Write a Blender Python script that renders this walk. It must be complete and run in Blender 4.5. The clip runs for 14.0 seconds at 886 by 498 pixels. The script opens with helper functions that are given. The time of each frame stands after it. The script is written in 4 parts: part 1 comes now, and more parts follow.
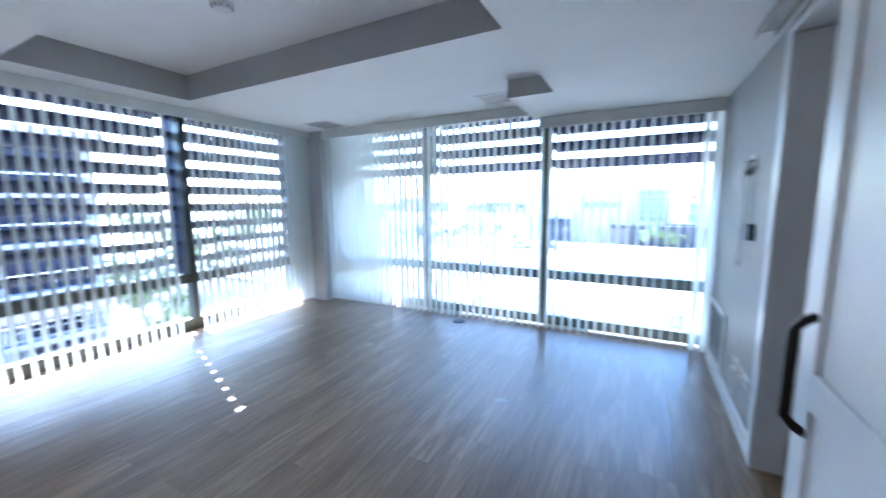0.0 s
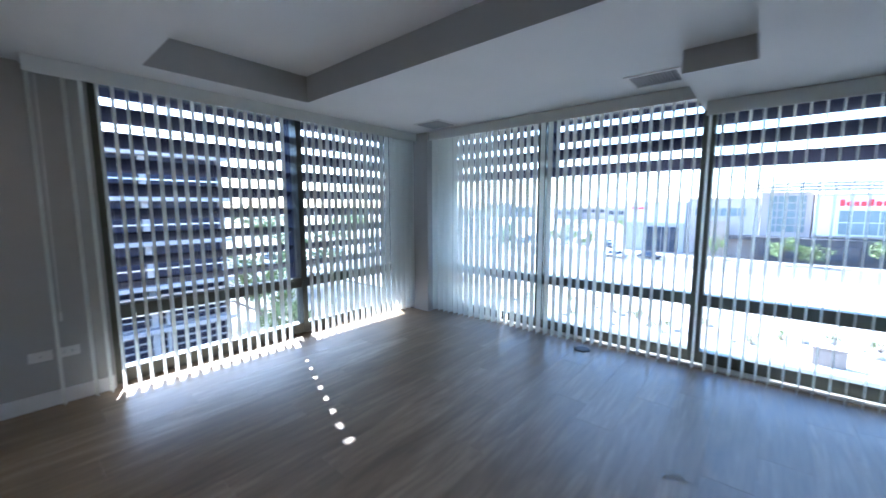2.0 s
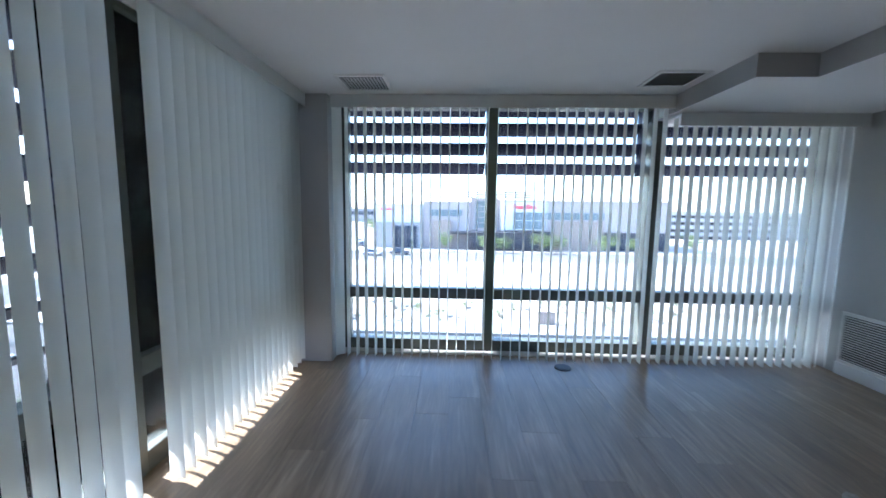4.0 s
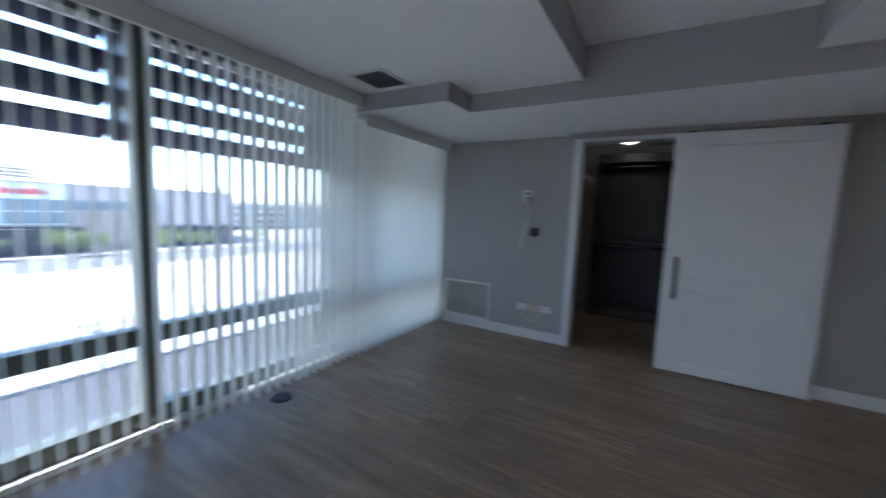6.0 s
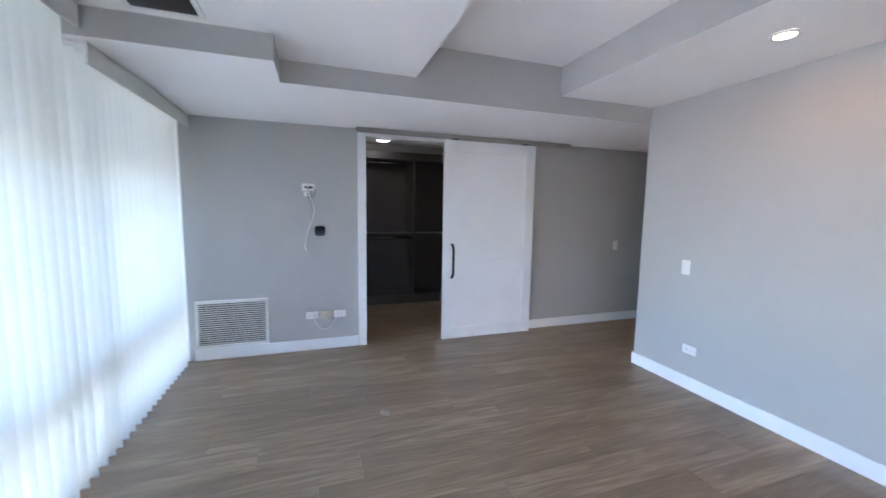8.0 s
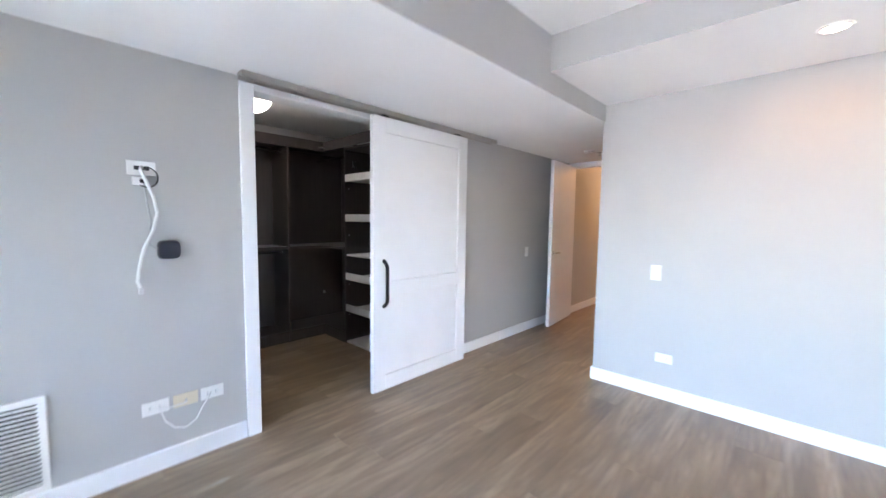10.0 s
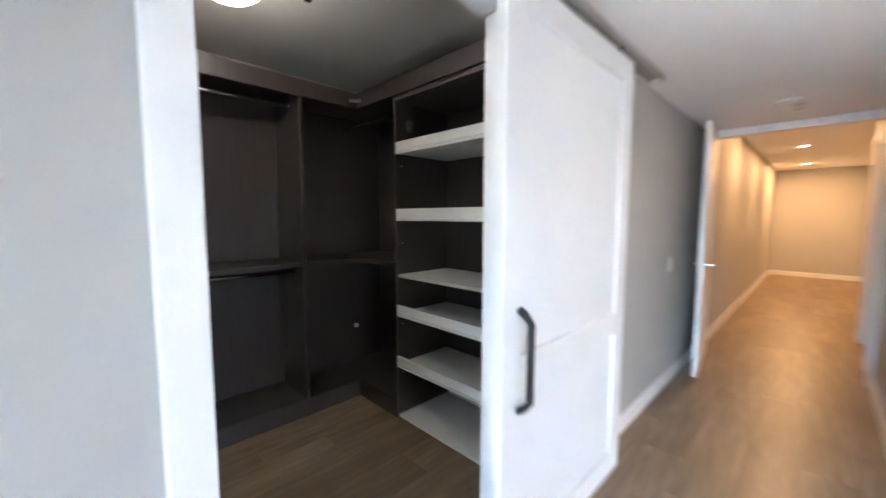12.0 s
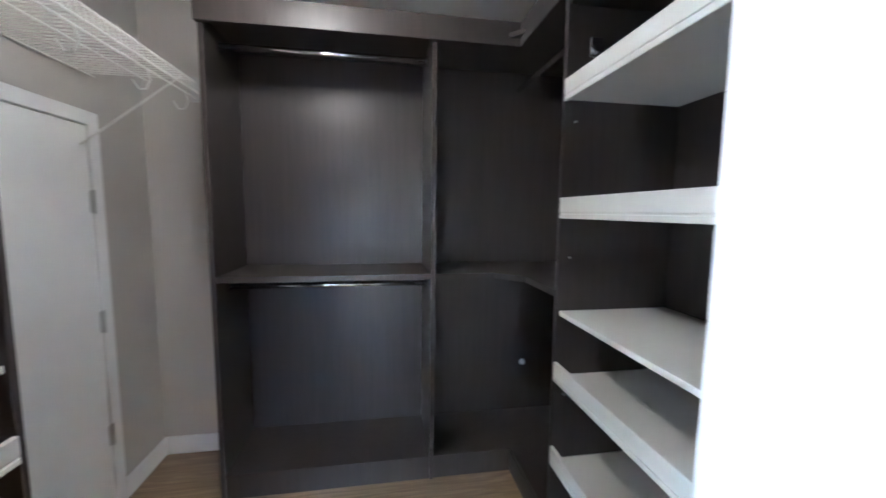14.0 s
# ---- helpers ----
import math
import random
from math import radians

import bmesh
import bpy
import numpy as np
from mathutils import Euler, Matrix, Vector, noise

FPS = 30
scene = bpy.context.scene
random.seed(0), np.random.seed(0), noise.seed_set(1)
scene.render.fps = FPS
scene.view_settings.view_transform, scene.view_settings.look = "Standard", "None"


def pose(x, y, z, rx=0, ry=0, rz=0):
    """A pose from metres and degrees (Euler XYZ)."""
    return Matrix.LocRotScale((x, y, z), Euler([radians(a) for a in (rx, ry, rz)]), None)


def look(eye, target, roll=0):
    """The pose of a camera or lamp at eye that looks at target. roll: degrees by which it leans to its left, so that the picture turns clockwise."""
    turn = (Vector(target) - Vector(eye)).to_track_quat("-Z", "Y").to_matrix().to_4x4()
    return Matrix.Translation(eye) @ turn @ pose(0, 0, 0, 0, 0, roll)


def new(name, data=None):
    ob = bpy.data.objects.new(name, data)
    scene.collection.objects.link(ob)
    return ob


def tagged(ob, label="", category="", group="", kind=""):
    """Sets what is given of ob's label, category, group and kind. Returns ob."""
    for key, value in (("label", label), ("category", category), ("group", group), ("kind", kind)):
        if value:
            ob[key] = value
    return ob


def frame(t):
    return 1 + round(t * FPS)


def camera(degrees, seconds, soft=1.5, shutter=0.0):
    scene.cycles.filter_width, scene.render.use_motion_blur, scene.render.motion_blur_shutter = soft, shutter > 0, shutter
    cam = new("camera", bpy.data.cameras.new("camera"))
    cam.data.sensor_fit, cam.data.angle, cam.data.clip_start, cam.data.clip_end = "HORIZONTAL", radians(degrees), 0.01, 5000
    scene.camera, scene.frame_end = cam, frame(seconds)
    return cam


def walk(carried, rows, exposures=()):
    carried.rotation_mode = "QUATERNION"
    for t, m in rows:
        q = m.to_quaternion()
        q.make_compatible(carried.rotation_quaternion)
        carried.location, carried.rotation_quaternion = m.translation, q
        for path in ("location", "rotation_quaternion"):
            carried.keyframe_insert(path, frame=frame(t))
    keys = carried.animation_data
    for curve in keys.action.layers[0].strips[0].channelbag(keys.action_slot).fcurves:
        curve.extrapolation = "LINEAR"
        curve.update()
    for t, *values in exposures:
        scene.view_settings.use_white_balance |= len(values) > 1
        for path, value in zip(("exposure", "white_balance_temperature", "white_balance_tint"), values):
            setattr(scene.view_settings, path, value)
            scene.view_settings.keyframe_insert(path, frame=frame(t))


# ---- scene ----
cam = camera(99.7, 14.0, soft=1.5, shutter=0.9)
PATH = [
    (0, (3.79, 4.427, 1.362), (2.035, 3.502, 1.108), -0.5),
    (0.5, (3.621, 4.493, 1.370), (2.034, 3.302, 1.121), -0.4),
    (1, (3.663, 4.382, 1.358), (2.126, 3.124, 1.125), -0.2),
    (1.5, (3.617, 4.245, 1.342), (2.122, 2.936, 1.117), -0.1),
    (2, (3.563, 3.891, 1.368), (2.052, 2.601, 1.143), -0.1),
    (2.5, (3.397, 3.437, 1.382), (1.595, 2.608, 1.130), 0.2),
    (2.7, (3.335, 3.219, 1.400), (1.471, 2.539, 1.153), 0.0),
    (4.8, (3.005, 1.215, 1.350), (1.110, 1.807, 1.120), 1.3),
    (5, (2.887, 1.189, 1.358), (1.083, 2.020, 1.120), 1.3),
    (5.5, (2.593, 1.097, 1.353), (1.136, 2.449, 1.129), 1.9),
    (6, (2.278, 1.046, 1.360), (1.271, 2.762, 1.156), 2.3),
    (6.5, (2.028, 1.005, 1.36), (1.557, 2.938, 1.149), 1.8),
    (7, (1.689, 1.112, 1.395), (1.668, 3.099, 1.166), 1.4),
    (7.5, (1.36, 1.109, 1.393), (1.715, 3.066, 1.185), 1.2),
    (8, (1.052, 1.22, 1.39), (1.691, 3.104, 1.181), 0.9),
    (8.5, (0.742, 1.419, 1.373), (1.643, 3.193, 1.172), 0.7),
    (8.7, (0.628, 1.535, 1.38), (1.648, 3.245, 1.185), 0.7),
    (10.8, (0.753, 3.382, 1.324), (2.266, 4.678, 1.157), 0.5),
    (11, (0.835, 3.564, 1.347), (2.347, 4.861, 1.165), 0.3),
    (11.5, (1.084, 3.941, 1.353), (2.582, 5.254, 1.173), 0.3),
    (12, (1.346, 4.193, 1.338), (2.76, 5.617, 1.167), 0.1),
    (12.5, (1.602, 4.463, 1.33), (2.748, 6.139, 1.141), 0.3),
    (13, (1.84, 4.674, 1.316), (2.727, 6.471, 1.127), 0.4),
    (13.5, (2.103, 4.762, 1.338), (2.678, 6.667, 1.135), 0.6),
    (14, (2.174, 4.809, 1.335), (2.495, 6.773, 1.136), 0.6),
]
walk(cam, [(t, look(e, a, r)) for t, e, a, r in PATH],
     exposures=[(0.0, 4.14, 4980, 11), (1.0, 3.5, 5100, 11), (2.7, 3.28, 5250, 11), (5.0, 2.86, 5420, 12), (6.4, 2.95, 5430, 13), (7.0, 3.66, 5600, 14), (7.6, 4.25, 5640, 17), (8.7, 4.87, 5720, 18), (11.0, 5.5, 6000, 16), (12.0, 5.54, 6000, 14), (12.6, 5.66, 5800, 13), (13.0, 5.9, 5560, 12), (13.5, 6.22, 5440, 12), (14.0, 6.5, 5400, 12)])

# ---- light ----
SUN_TO = Vector((0.340, 0.940, -1.015)).normalized()
world = bpy.data.worlds.new("sky")
scene.world = world
world.use_nodes = True
wn = world.node_tree.nodes
sky = wn.new("ShaderNodeTexSky")
sky.sky_type, sky.sun_disc = "NISHITA", False
sky.sun_elevation = math.asin(-SUN_TO.z)
sky.sun_rotation = math.atan2(-SUN_TO.x, -SUN_TO.y)
world.node_tree.links.new(sky.outputs[0], wn["Background"].inputs[0])
wn["Background"].inputs[1].default_value = 0.15
sun = new("sun", bpy.data.lights.new("sun", "SUN"))
sun.data.energy, sun.data.angle, sun.data.color = 3.5, radians(0.5), (1.0, 0.95, 0.88)
sun.matrix_world = look((0, 0, 20), Vector((0, 0, 20)) + SUN_TO)

# ---- materials ----
def mat(name, base, rough=0.6, metal=0.0, var=0.06, scale=6.0, grain=0.0, bump=0.0, bscale=200.0, stretch=(1, 1, 1), rand=0.0, spec=0.5):
    """Principled paint with two scales of noise in colour, and fine relief."""
    m = bpy.data.materials.new(name)
    m.use_nodes = True
    nt = m.node_tree
    n, link = nt.nodes, nt.links.new
    b = n["Principled BSDF"]
    b.inputs["Roughness"].default_value = rough
    b.inputs["Metallic"].default_value = metal
    b.inputs["Specular IOR Level"].default_value = spec
    tc = n.new("ShaderNodeTexCoord")
    mp = n.new("ShaderNodeMapping")
    mp.inputs["Scale"].default_value = stretch
    link(tc.outputs["Object"], mp.inputs[0])
    big = n.new("ShaderNodeTexNoise")
    big.inputs["Scale"].default_value = scale
    big.inputs["Detail"].default_value = 4
    link(mp.outputs[0], big.inputs["Vector"])
    fine = n.new("ShaderNodeTexNoise")
    fine.inputs["Scale"].default_value = bscale
    fine.inputs["Detail"].default_value = 3
    link(mp.outputs[0], fine.inputs["Vector"])
    add = n.new("ShaderNodeMath")
    add.operation = "MULTIPLY_ADD"
    link(fine.outputs["Fac"], add.inputs[0])
    add.inputs[1].default_value = grain
    link(big.outputs["Fac"], add.inputs[2])
    ramp = n.new("ShaderNodeMapRange")
    ramp.inputs["From Min"].default_value = 0.3 + grain * 0.3
    ramp.inputs["From Max"].default_value = 0.7 + grain * 0.7
    ramp.inputs["To Min"].default_value = 1 - var
    ramp.inputs["To Max"].default_value = 1 + var
    link(add.outputs[0], ramp.inputs[0])
    value = ramp.outputs[0]
    if rand:
        info = n.new("ShaderNodeObjectInfo")
        rr = n.new("ShaderNodeMapRange")
        rr.inputs["To Min"].default_value, rr.inputs["To Max"].default_value = 1 - rand, 1 + rand
        link(info.outputs["Random"], rr.inputs[0])
        mu = n.new("ShaderNodeMath")
        mu.operation = "MULTIPLY"
        link(value, mu.inputs[0])
        link(rr.outputs[0], mu.inputs[1])
        value = mu.outputs[0]
    mix = n.new("ShaderNodeVectorMath")
    mix.operation = "SCALE"
    mix.inputs[0].default_value = base
    link(value, mix.inputs["Scale"])
    link(mix.outputs[0], b.inputs["Base Color"])
    if bump:
        bp = n.new("ShaderNodeBump")
        bp.inputs["Strength"].default_value = bump
        bp.inputs["Distance"].default_value = 0.002
        link(fine.outputs["Fac"], bp.inputs["Height"])
        link(bp.outputs[0], b.inputs["Normal"])
    return m


def glow(name, color, strength):
    m = mat(name, color)
    b = m.node_tree.nodes["Principled BSDF"]
    b.inputs["Emission Color"].default_value = (*color, 1)
    b.inputs["Emission Strength"].default_value = strength
    return m


def glass_mat(name, tint=(1, 1, 1)):
    m = bpy.data.materials.new(name)
    m.use_nodes = True
    n, link = m.node_tree.nodes, m.node_tree.links.new
    n.remove(n["Principled BSDF"])
    clear = n.new("ShaderNodeBsdfTransparent")
    clear.inputs[0].default_value = (*tint, 1)
    gloss = n.new("ShaderNodeBsdfGlossy")
    gloss.inputs["Roughness"].default_value = 0.02
    fr = n.new("ShaderNodeFresnel")
    fr.inputs["IOR"].default_value = 1.45
    mx = n.new("ShaderNodeMixShader")
    link(fr.outputs[0], mx.inputs[0])
    link(clear.outputs[0], mx.inputs[1])
    link(gloss.outputs[0], mx.inputs[2])
    link(mx.outputs[0], n["Material Output"].inputs[0])
    return m


def vane_mat(name, color, share):
    """Thin vinyl that lets part of the daylight through."""
    m = mat(name, color, 0.5, var=0.03, scale=3, stretch=(1, 1, 0.2))
    n, link = m.node_tree.nodes, m.node_tree.links.new
    tl = n.new("ShaderNodeBsdfTranslucent")
    tl.inputs[0].default_value = (*color, 1)
    mx = n.new("ShaderNodeMixShader")
    mx.inputs[0].default_value = share
    link(n["Principled BSDF"].outputs[0], mx.inputs[1])
    link(tl.outputs[0], mx.inputs[2])
    link(mx.outputs[0], n["Material Output"].inputs[0])
    return m


def plank_mat():
    """Oak-look vinyl: each board its own stretch of grain, streaks, knots and tone."""
    m = bpy.data.materials.new("oak_vinyl_plank")
    m.use_nodes = True
    n, link = m.node_tree.nodes, m.node_tree.links.new
    b = n["Principled BSDF"]
    tc, info = n.new("ShaderNodeTexCoord"), n.new("ShaderNodeObjectInfo")
    shift = n.new("ShaderNodeVectorMath")
    shift.operation = "SCALE"
    shift.inputs[0].default_value = (37.0, 53.0, 11.0)
    link(info.outputs["Random"], shift.inputs["Scale"])
    add = n.new("ShaderNodeVectorMath")
    link(tc.outputs["Object"], add.inputs[0])
    link(shift.outputs[0], add.inputs[1])

    def noise_tex(stretch, scale, detail, distort=0.0):
        mp = n.new("ShaderNodeMapping")
        mp.inputs["Scale"].default_value = stretch
        link(add.outputs[0], mp.inputs[0])
        t = n.new("ShaderNodeTexNoise")
        t.inputs["Scale"].default_value, t.inputs["Detail"].default_value, t.inputs["Distortion"].default_value = scale, detail, distort
        link(mp.outputs[0], t.inputs["Vector"])
        return t.outputs["Fac"]

    def scaled(fac, lo, hi, a=0.3, c=0.7):
        r = n.new("ShaderNodeMapRange")
        for k, v in (("From Min", a), ("From Max", c), ("To Min", lo), ("To Max", hi)):
            r.inputs[k].default_value = v
        link(fac, r.inputs[0])
        return r.outputs[0]

    def times(a, c):
        q = n.new("ShaderNodeMath")
        q.operation = "MULTIPLY"
        link(a, q.inputs[0])
        link(c, q.inputs[1])
        return q.outputs[0]

    broad = noise_tex((0.8, 5, 1), 1.6, 3, 0.6)
    streak = noise_tex((0.5, 5, 1), 3.0, 6, 2.2)
    fine = noise_tex((1.5, 40, 1), 3.0, 3)
    tone = times(times(times(scaled(broad, 0.66, 1.32), scaled(streak, 0.64, 1.32)), scaled(fine, 0.8, 1.2)), scaled(info.outputs["Random"], 0.84, 1.16, 0, 1))
    ramp = n.new("ShaderNodeValToRGB")
    ramp.color_ramp.elements[0].color = (0.1, 0.066, 0.038, 1)
    ramp.color_ramp.elements[1].color = (0.46, 0.34, 0.222, 1)
    e = ramp.color_ramp.elements.new(0.5)
    e.color = (0.254, 0.18, 0.11, 1)
    half = n.new("ShaderNodeMath")
    half.operation = "MULTIPLY"
    half.inputs[1].default_value = 0.5
    link(tone, half.inputs[0])
    link(half.outputs[0], ramp.inputs[0])
    link(ramp.outputs[0], b.inputs["Base Color"])
    link(scaled(streak, 0.3, 0.43), b.inputs["Roughness"])
    bp = n.new("ShaderNodeBump")
    bp.inputs["Strength"].default_value, bp.inputs["Distance"].default_value = 0.12, 0.001
    link(fine, bp.inputs["Height"])
    link(bp.outputs[0], b.inputs["Normal"])
    return m


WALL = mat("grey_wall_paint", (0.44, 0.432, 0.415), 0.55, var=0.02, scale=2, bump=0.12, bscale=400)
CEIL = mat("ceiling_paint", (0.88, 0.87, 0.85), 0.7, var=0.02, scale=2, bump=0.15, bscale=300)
WHITE = mat("white_trim_paint", (0.8, 0.8, 0.8), 0.35, var=0.02, scale=4, bump=0.05, bscale=300)
PLASTIC = mat("white_plastic", (0.78, 0.77, 0.74), 0.35, var=0.01)
GREYDARK = mat("slot_dark", (0.02, 0.02, 0.02), 0.6)
BLACK = mat("black_iron", (0.012, 0.012, 0.013), 0.45, var=0.1, spec=0.3)
ALU = mat("brushed_aluminium", (0.42, 0.395, 0.36), 0.5, metal=0.6, var=0.05)
CHROME = mat("chrome", (0.75, 0.75, 0.76), 0.15, metal=1.0, var=0.02)
FRAME = mat("bronze_aluminium", (0.11, 0.118, 0.1), 0.4, metal=0.3, var=0.06)
LOUVER = mat("dark_louver_metal", (0.011, 0.014, 0.042), 0.6, var=0.1, spec=0.12)
GLASS = glass_mat("window_glass", (0.93, 0.95, 0.95))
VANE = vane_mat("blind_vinyl", (0.83, 0.84, 0.79), 0.52)
VALANCE = mat("valance_vinyl", (0.74, 0.75, 0.72), 0.45, var=0.03)
PLANK = plank_mat()
CAB = mat("dark_woodgrain_laminate", (0.05, 0.041, 0.037), 0.37, spec=0.5, var=0.16, scale=8, grain=0.7, bump=0.08, bscale=30, stretch=(6, 6, 0.3))
SHELF = mat("white_melamine", (0.72, 0.71, 0.69), 0.4, var=0.02)
WIRE = mat("white_coated_wire", (0.7, 0.69, 0.66), 0.4)
SCREEN = mat("black_glass_screen", (0.012, 0.012, 0.016), 0.05, var=0.02, spec=0.6)
CONC = mat("concrete", (0.42, 0.40, 0.37), 0.85, var=0.1, scale=0.4)


CLOSET = mat("closet_wall_paint", (0.46, 0.435, 0.405), 0.6, var=0.02, scale=2, bump=0.12, bscale=400)

# ---- builders ----
def box(bm, lo, hi, bevel=0.0, m=None):
    c = [(a + b) / 2 for a, b in zip(lo, hi)]
    s = [max(abs(b - a), 1e-5) for a, b in zip(lo, hi)]
    mm = Matrix.Translation(c) @ Matrix.Diagonal((*s, 1))
    if m is not None:
        mm = m @ mm
    r = bmesh.ops.create_cube(bm, size=1, matrix=mm)
    if bevel:
        es = {e for v in r["verts"] for e in v.link_edges}
        bmesh.ops.bevel(bm, geom=list(es), offset=bevel, segments=1, affect="EDGES")
    return bm


def cyl(bm, a, b, r, seg=12, r2=None):
    a, b = Vector(a), Vector(b)
    d = b - a
    m = Matrix.Translation((a + b) / 2) @ d.to_track_quat("Z", "Y").to_matrix().to_4x4()
    bmesh.ops.create_cone(bm, cap_ends=True, segments=seg, radius1=r, radius2=r if r2 is None else r2, depth=d.length, matrix=m)
    return bm


def tube(bm, pts, r, seg=8):
    """A round bar through the points, with mitred joints."""
    pts = [Vector(p) for p in pts]
    rings = []
    side = None
    for i, p in enumerate(pts):
        d = (pts[min(i + 1, len(pts) - 1)] - pts[max(i - 1, 0)]).normalized()
        if side is None:
            side = d.orthogonal().normalized()
        side = (side - d * side.dot(d)).normalized()
        up = d.cross(side)
        rings.append([bm.verts.new(p + r * (math.cos(2 * math.pi * k / seg) * side + math.sin(2 * math.pi * k / seg) * up)) for k in range(seg)])
    for a, b in zip(rings, rings[1:]):
        for k in range(seg):
            bm.faces.new((a[k], a[(k + 1) % seg], b[(k + 1) % seg], b[k]))
    bm.faces.new(rings[0][::-1])
    bm.faces.new(rings[-1])
    return bm


def part(name, bm, material, parent=None, label=""):
    """One mesh object from bm, in world places, under parent if given."""
    me = bpy.data.meshes.new(name)
    bmesh.ops.recalc_face_normals(bm, faces=bm.faces)
    bm.to_mesh(me)
    bm.free()
    for x in material if isinstance(material, (list, tuple)) else [material]:
        me.materials.append(x)
    ob = new(name, me)
    if parent is not None:
        ob.parent = parent
        ob.matrix_parent_inverse = base_of(parent).inverted()
    if label:
        ob["label"] = label
    return ob


def base_of(ob):
    m = ob.matrix_basis.copy()
    p = ob
    while p.parent is not None:
        m = p.parent.matrix_basis @ p.matrix_parent_inverse @ m if p.parent.parent is None else base_of(p.parent) @ p.matrix_parent_inverse @ m
        break
    return m


def thing(name, loc, label, category, group="", kind=""):
    ob = new(name)
    ob.matrix_basis = Matrix.Translation(loc)
    ob.empty_display_size = 0.05
    return tagged(ob, label, category, group, kind)


def B():
    return bmesh.new()


def smooth(ob):
    for p in ob.data.polygons:
        p.use_smooth = True
    return ob


# ---- plan ----
LX = 3.83          # wall with the switches
CY = 5.0           # closet wall
RY = 3.83          # corner where the passage begins
Z0, Z1, Z2 = 2.155, 2.29, 2.51   # soffit, ceiling, tray
GX, GY = -0.32, 0.11            # glass lines
SY = 0.235         # wall beside the louvered window
MX = 1.505         # post of the louvered window
BY = 0.36          # line of the louvered window's blind
TX0, TX1, TY0, TY1 = 1.72, 2.89, 0.735, 3.815   # tray

# ---- structure ----
def wall(name, boxes, label="grey painted plaster wall", material=WALL):
    bm = B()
    for lo, hi in boxes:
        box(bm, lo, hi)
    return tagged(part(name, bm, material), label, "wall", kind="structure")


wall("wall_north", [((-0.45, CY, 0), (1.5, CY + 0.12, 2.6)), ((2.51, CY, 0), (13.2, CY + 0.12, 2.6)), ((1.5, CY, 2.105), (2.51, CY + 0.12, 2.6))], "grey painted wall with a closet doorway")
wall("wall_east", [((LX, -0.2, 0), (LX + 0.12, RY - 0.12, 2.6))], "plain grey painted bedroom wall")
wall("wall_south", [((3.11, -0.2, 0), (LX, SY, 2.6))], "grey painted wall beside the window")
wall("wall_passage", [((LX, RY - 0.12, 0), (6.35, RY, 2.6)), ((6.35, RY - 0.12, 2.1), (7.25, RY, 2.6)), ((7.25, RY - 0.12, 0), (7.45, RY, 2.6)), ((7.45, RY - 0.47, 0), (13.2, RY - 0.35, 2.6)), ((7.33, RY - 0.47, 0), (7.45, RY - 0.12, 2.6))], "painted wall of the passage")
wall("wall_passage_end", [((13.08, RY - 0.35, 0), (13.2, CY, 2.6))], "painted end wall of the passage")
wall("wall_side_room", [((6.3, 2.6, 0), (7.3, 2.7, 2.6)), ((6.2, 2.6, 0), (6.3, RY - 0.12, 2.6)), ((7.3, 2.6, 0), (7.4, RY - 0.12, 2.6))], "painted wall of a side room")
wall("wall_closet_west", [((0.88, CY + 0.12, 0), (1.0, 7.07, 2.6))], "off-white painted closet side wall", CLOSET)
wall("wall_closet_back", [((1.0, 6.95, 0), (3.42, 7.07, 2.6))], "off-white painted closet back wall", CLOSET)
wall("wall_closet_east", [((3.3, CY + 0.12, 0), (3.42, 6.95, 2.6))], "off-white painted closet end wall", CLOSET)
wall("column", [((-0.45, -0.2, 0), (0.05, 0.635, 2.5))], "square grey painted corner column")

bm = B()
for lo, hi in [((-0.5, 0.06, Z1), (TX0, TY1, Z2)), ((TX0, 0.06, Z1), (TX1, TY0, Z2)), ((TX1, 0.06, Z1), (3.95, TY1, Z2)),
               ((-0.5, 0.0, Z2), (13.2, 7.2, 2.7)), ((-0.5, TY1, Z0), (5.72, CY, Z2)), ((-0.5, 3.46, Z0), (0.855, TY1, Z1)),
               ((5.72, RY, 2.42), (7.45, CY, Z2)), ((7.45, RY - 0.4, 2.42), (13.1, CY, Z2)), ((0.95, CY + 0.12, 2.36), (3.35, 7.1, Z2)), ((6.3, 2.65, 2.42), (7.3, RY - 0.1, Z2))]:
    box(bm, lo, hi)
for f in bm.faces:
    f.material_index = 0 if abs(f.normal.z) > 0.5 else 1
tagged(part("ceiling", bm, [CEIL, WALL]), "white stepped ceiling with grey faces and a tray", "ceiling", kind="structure")

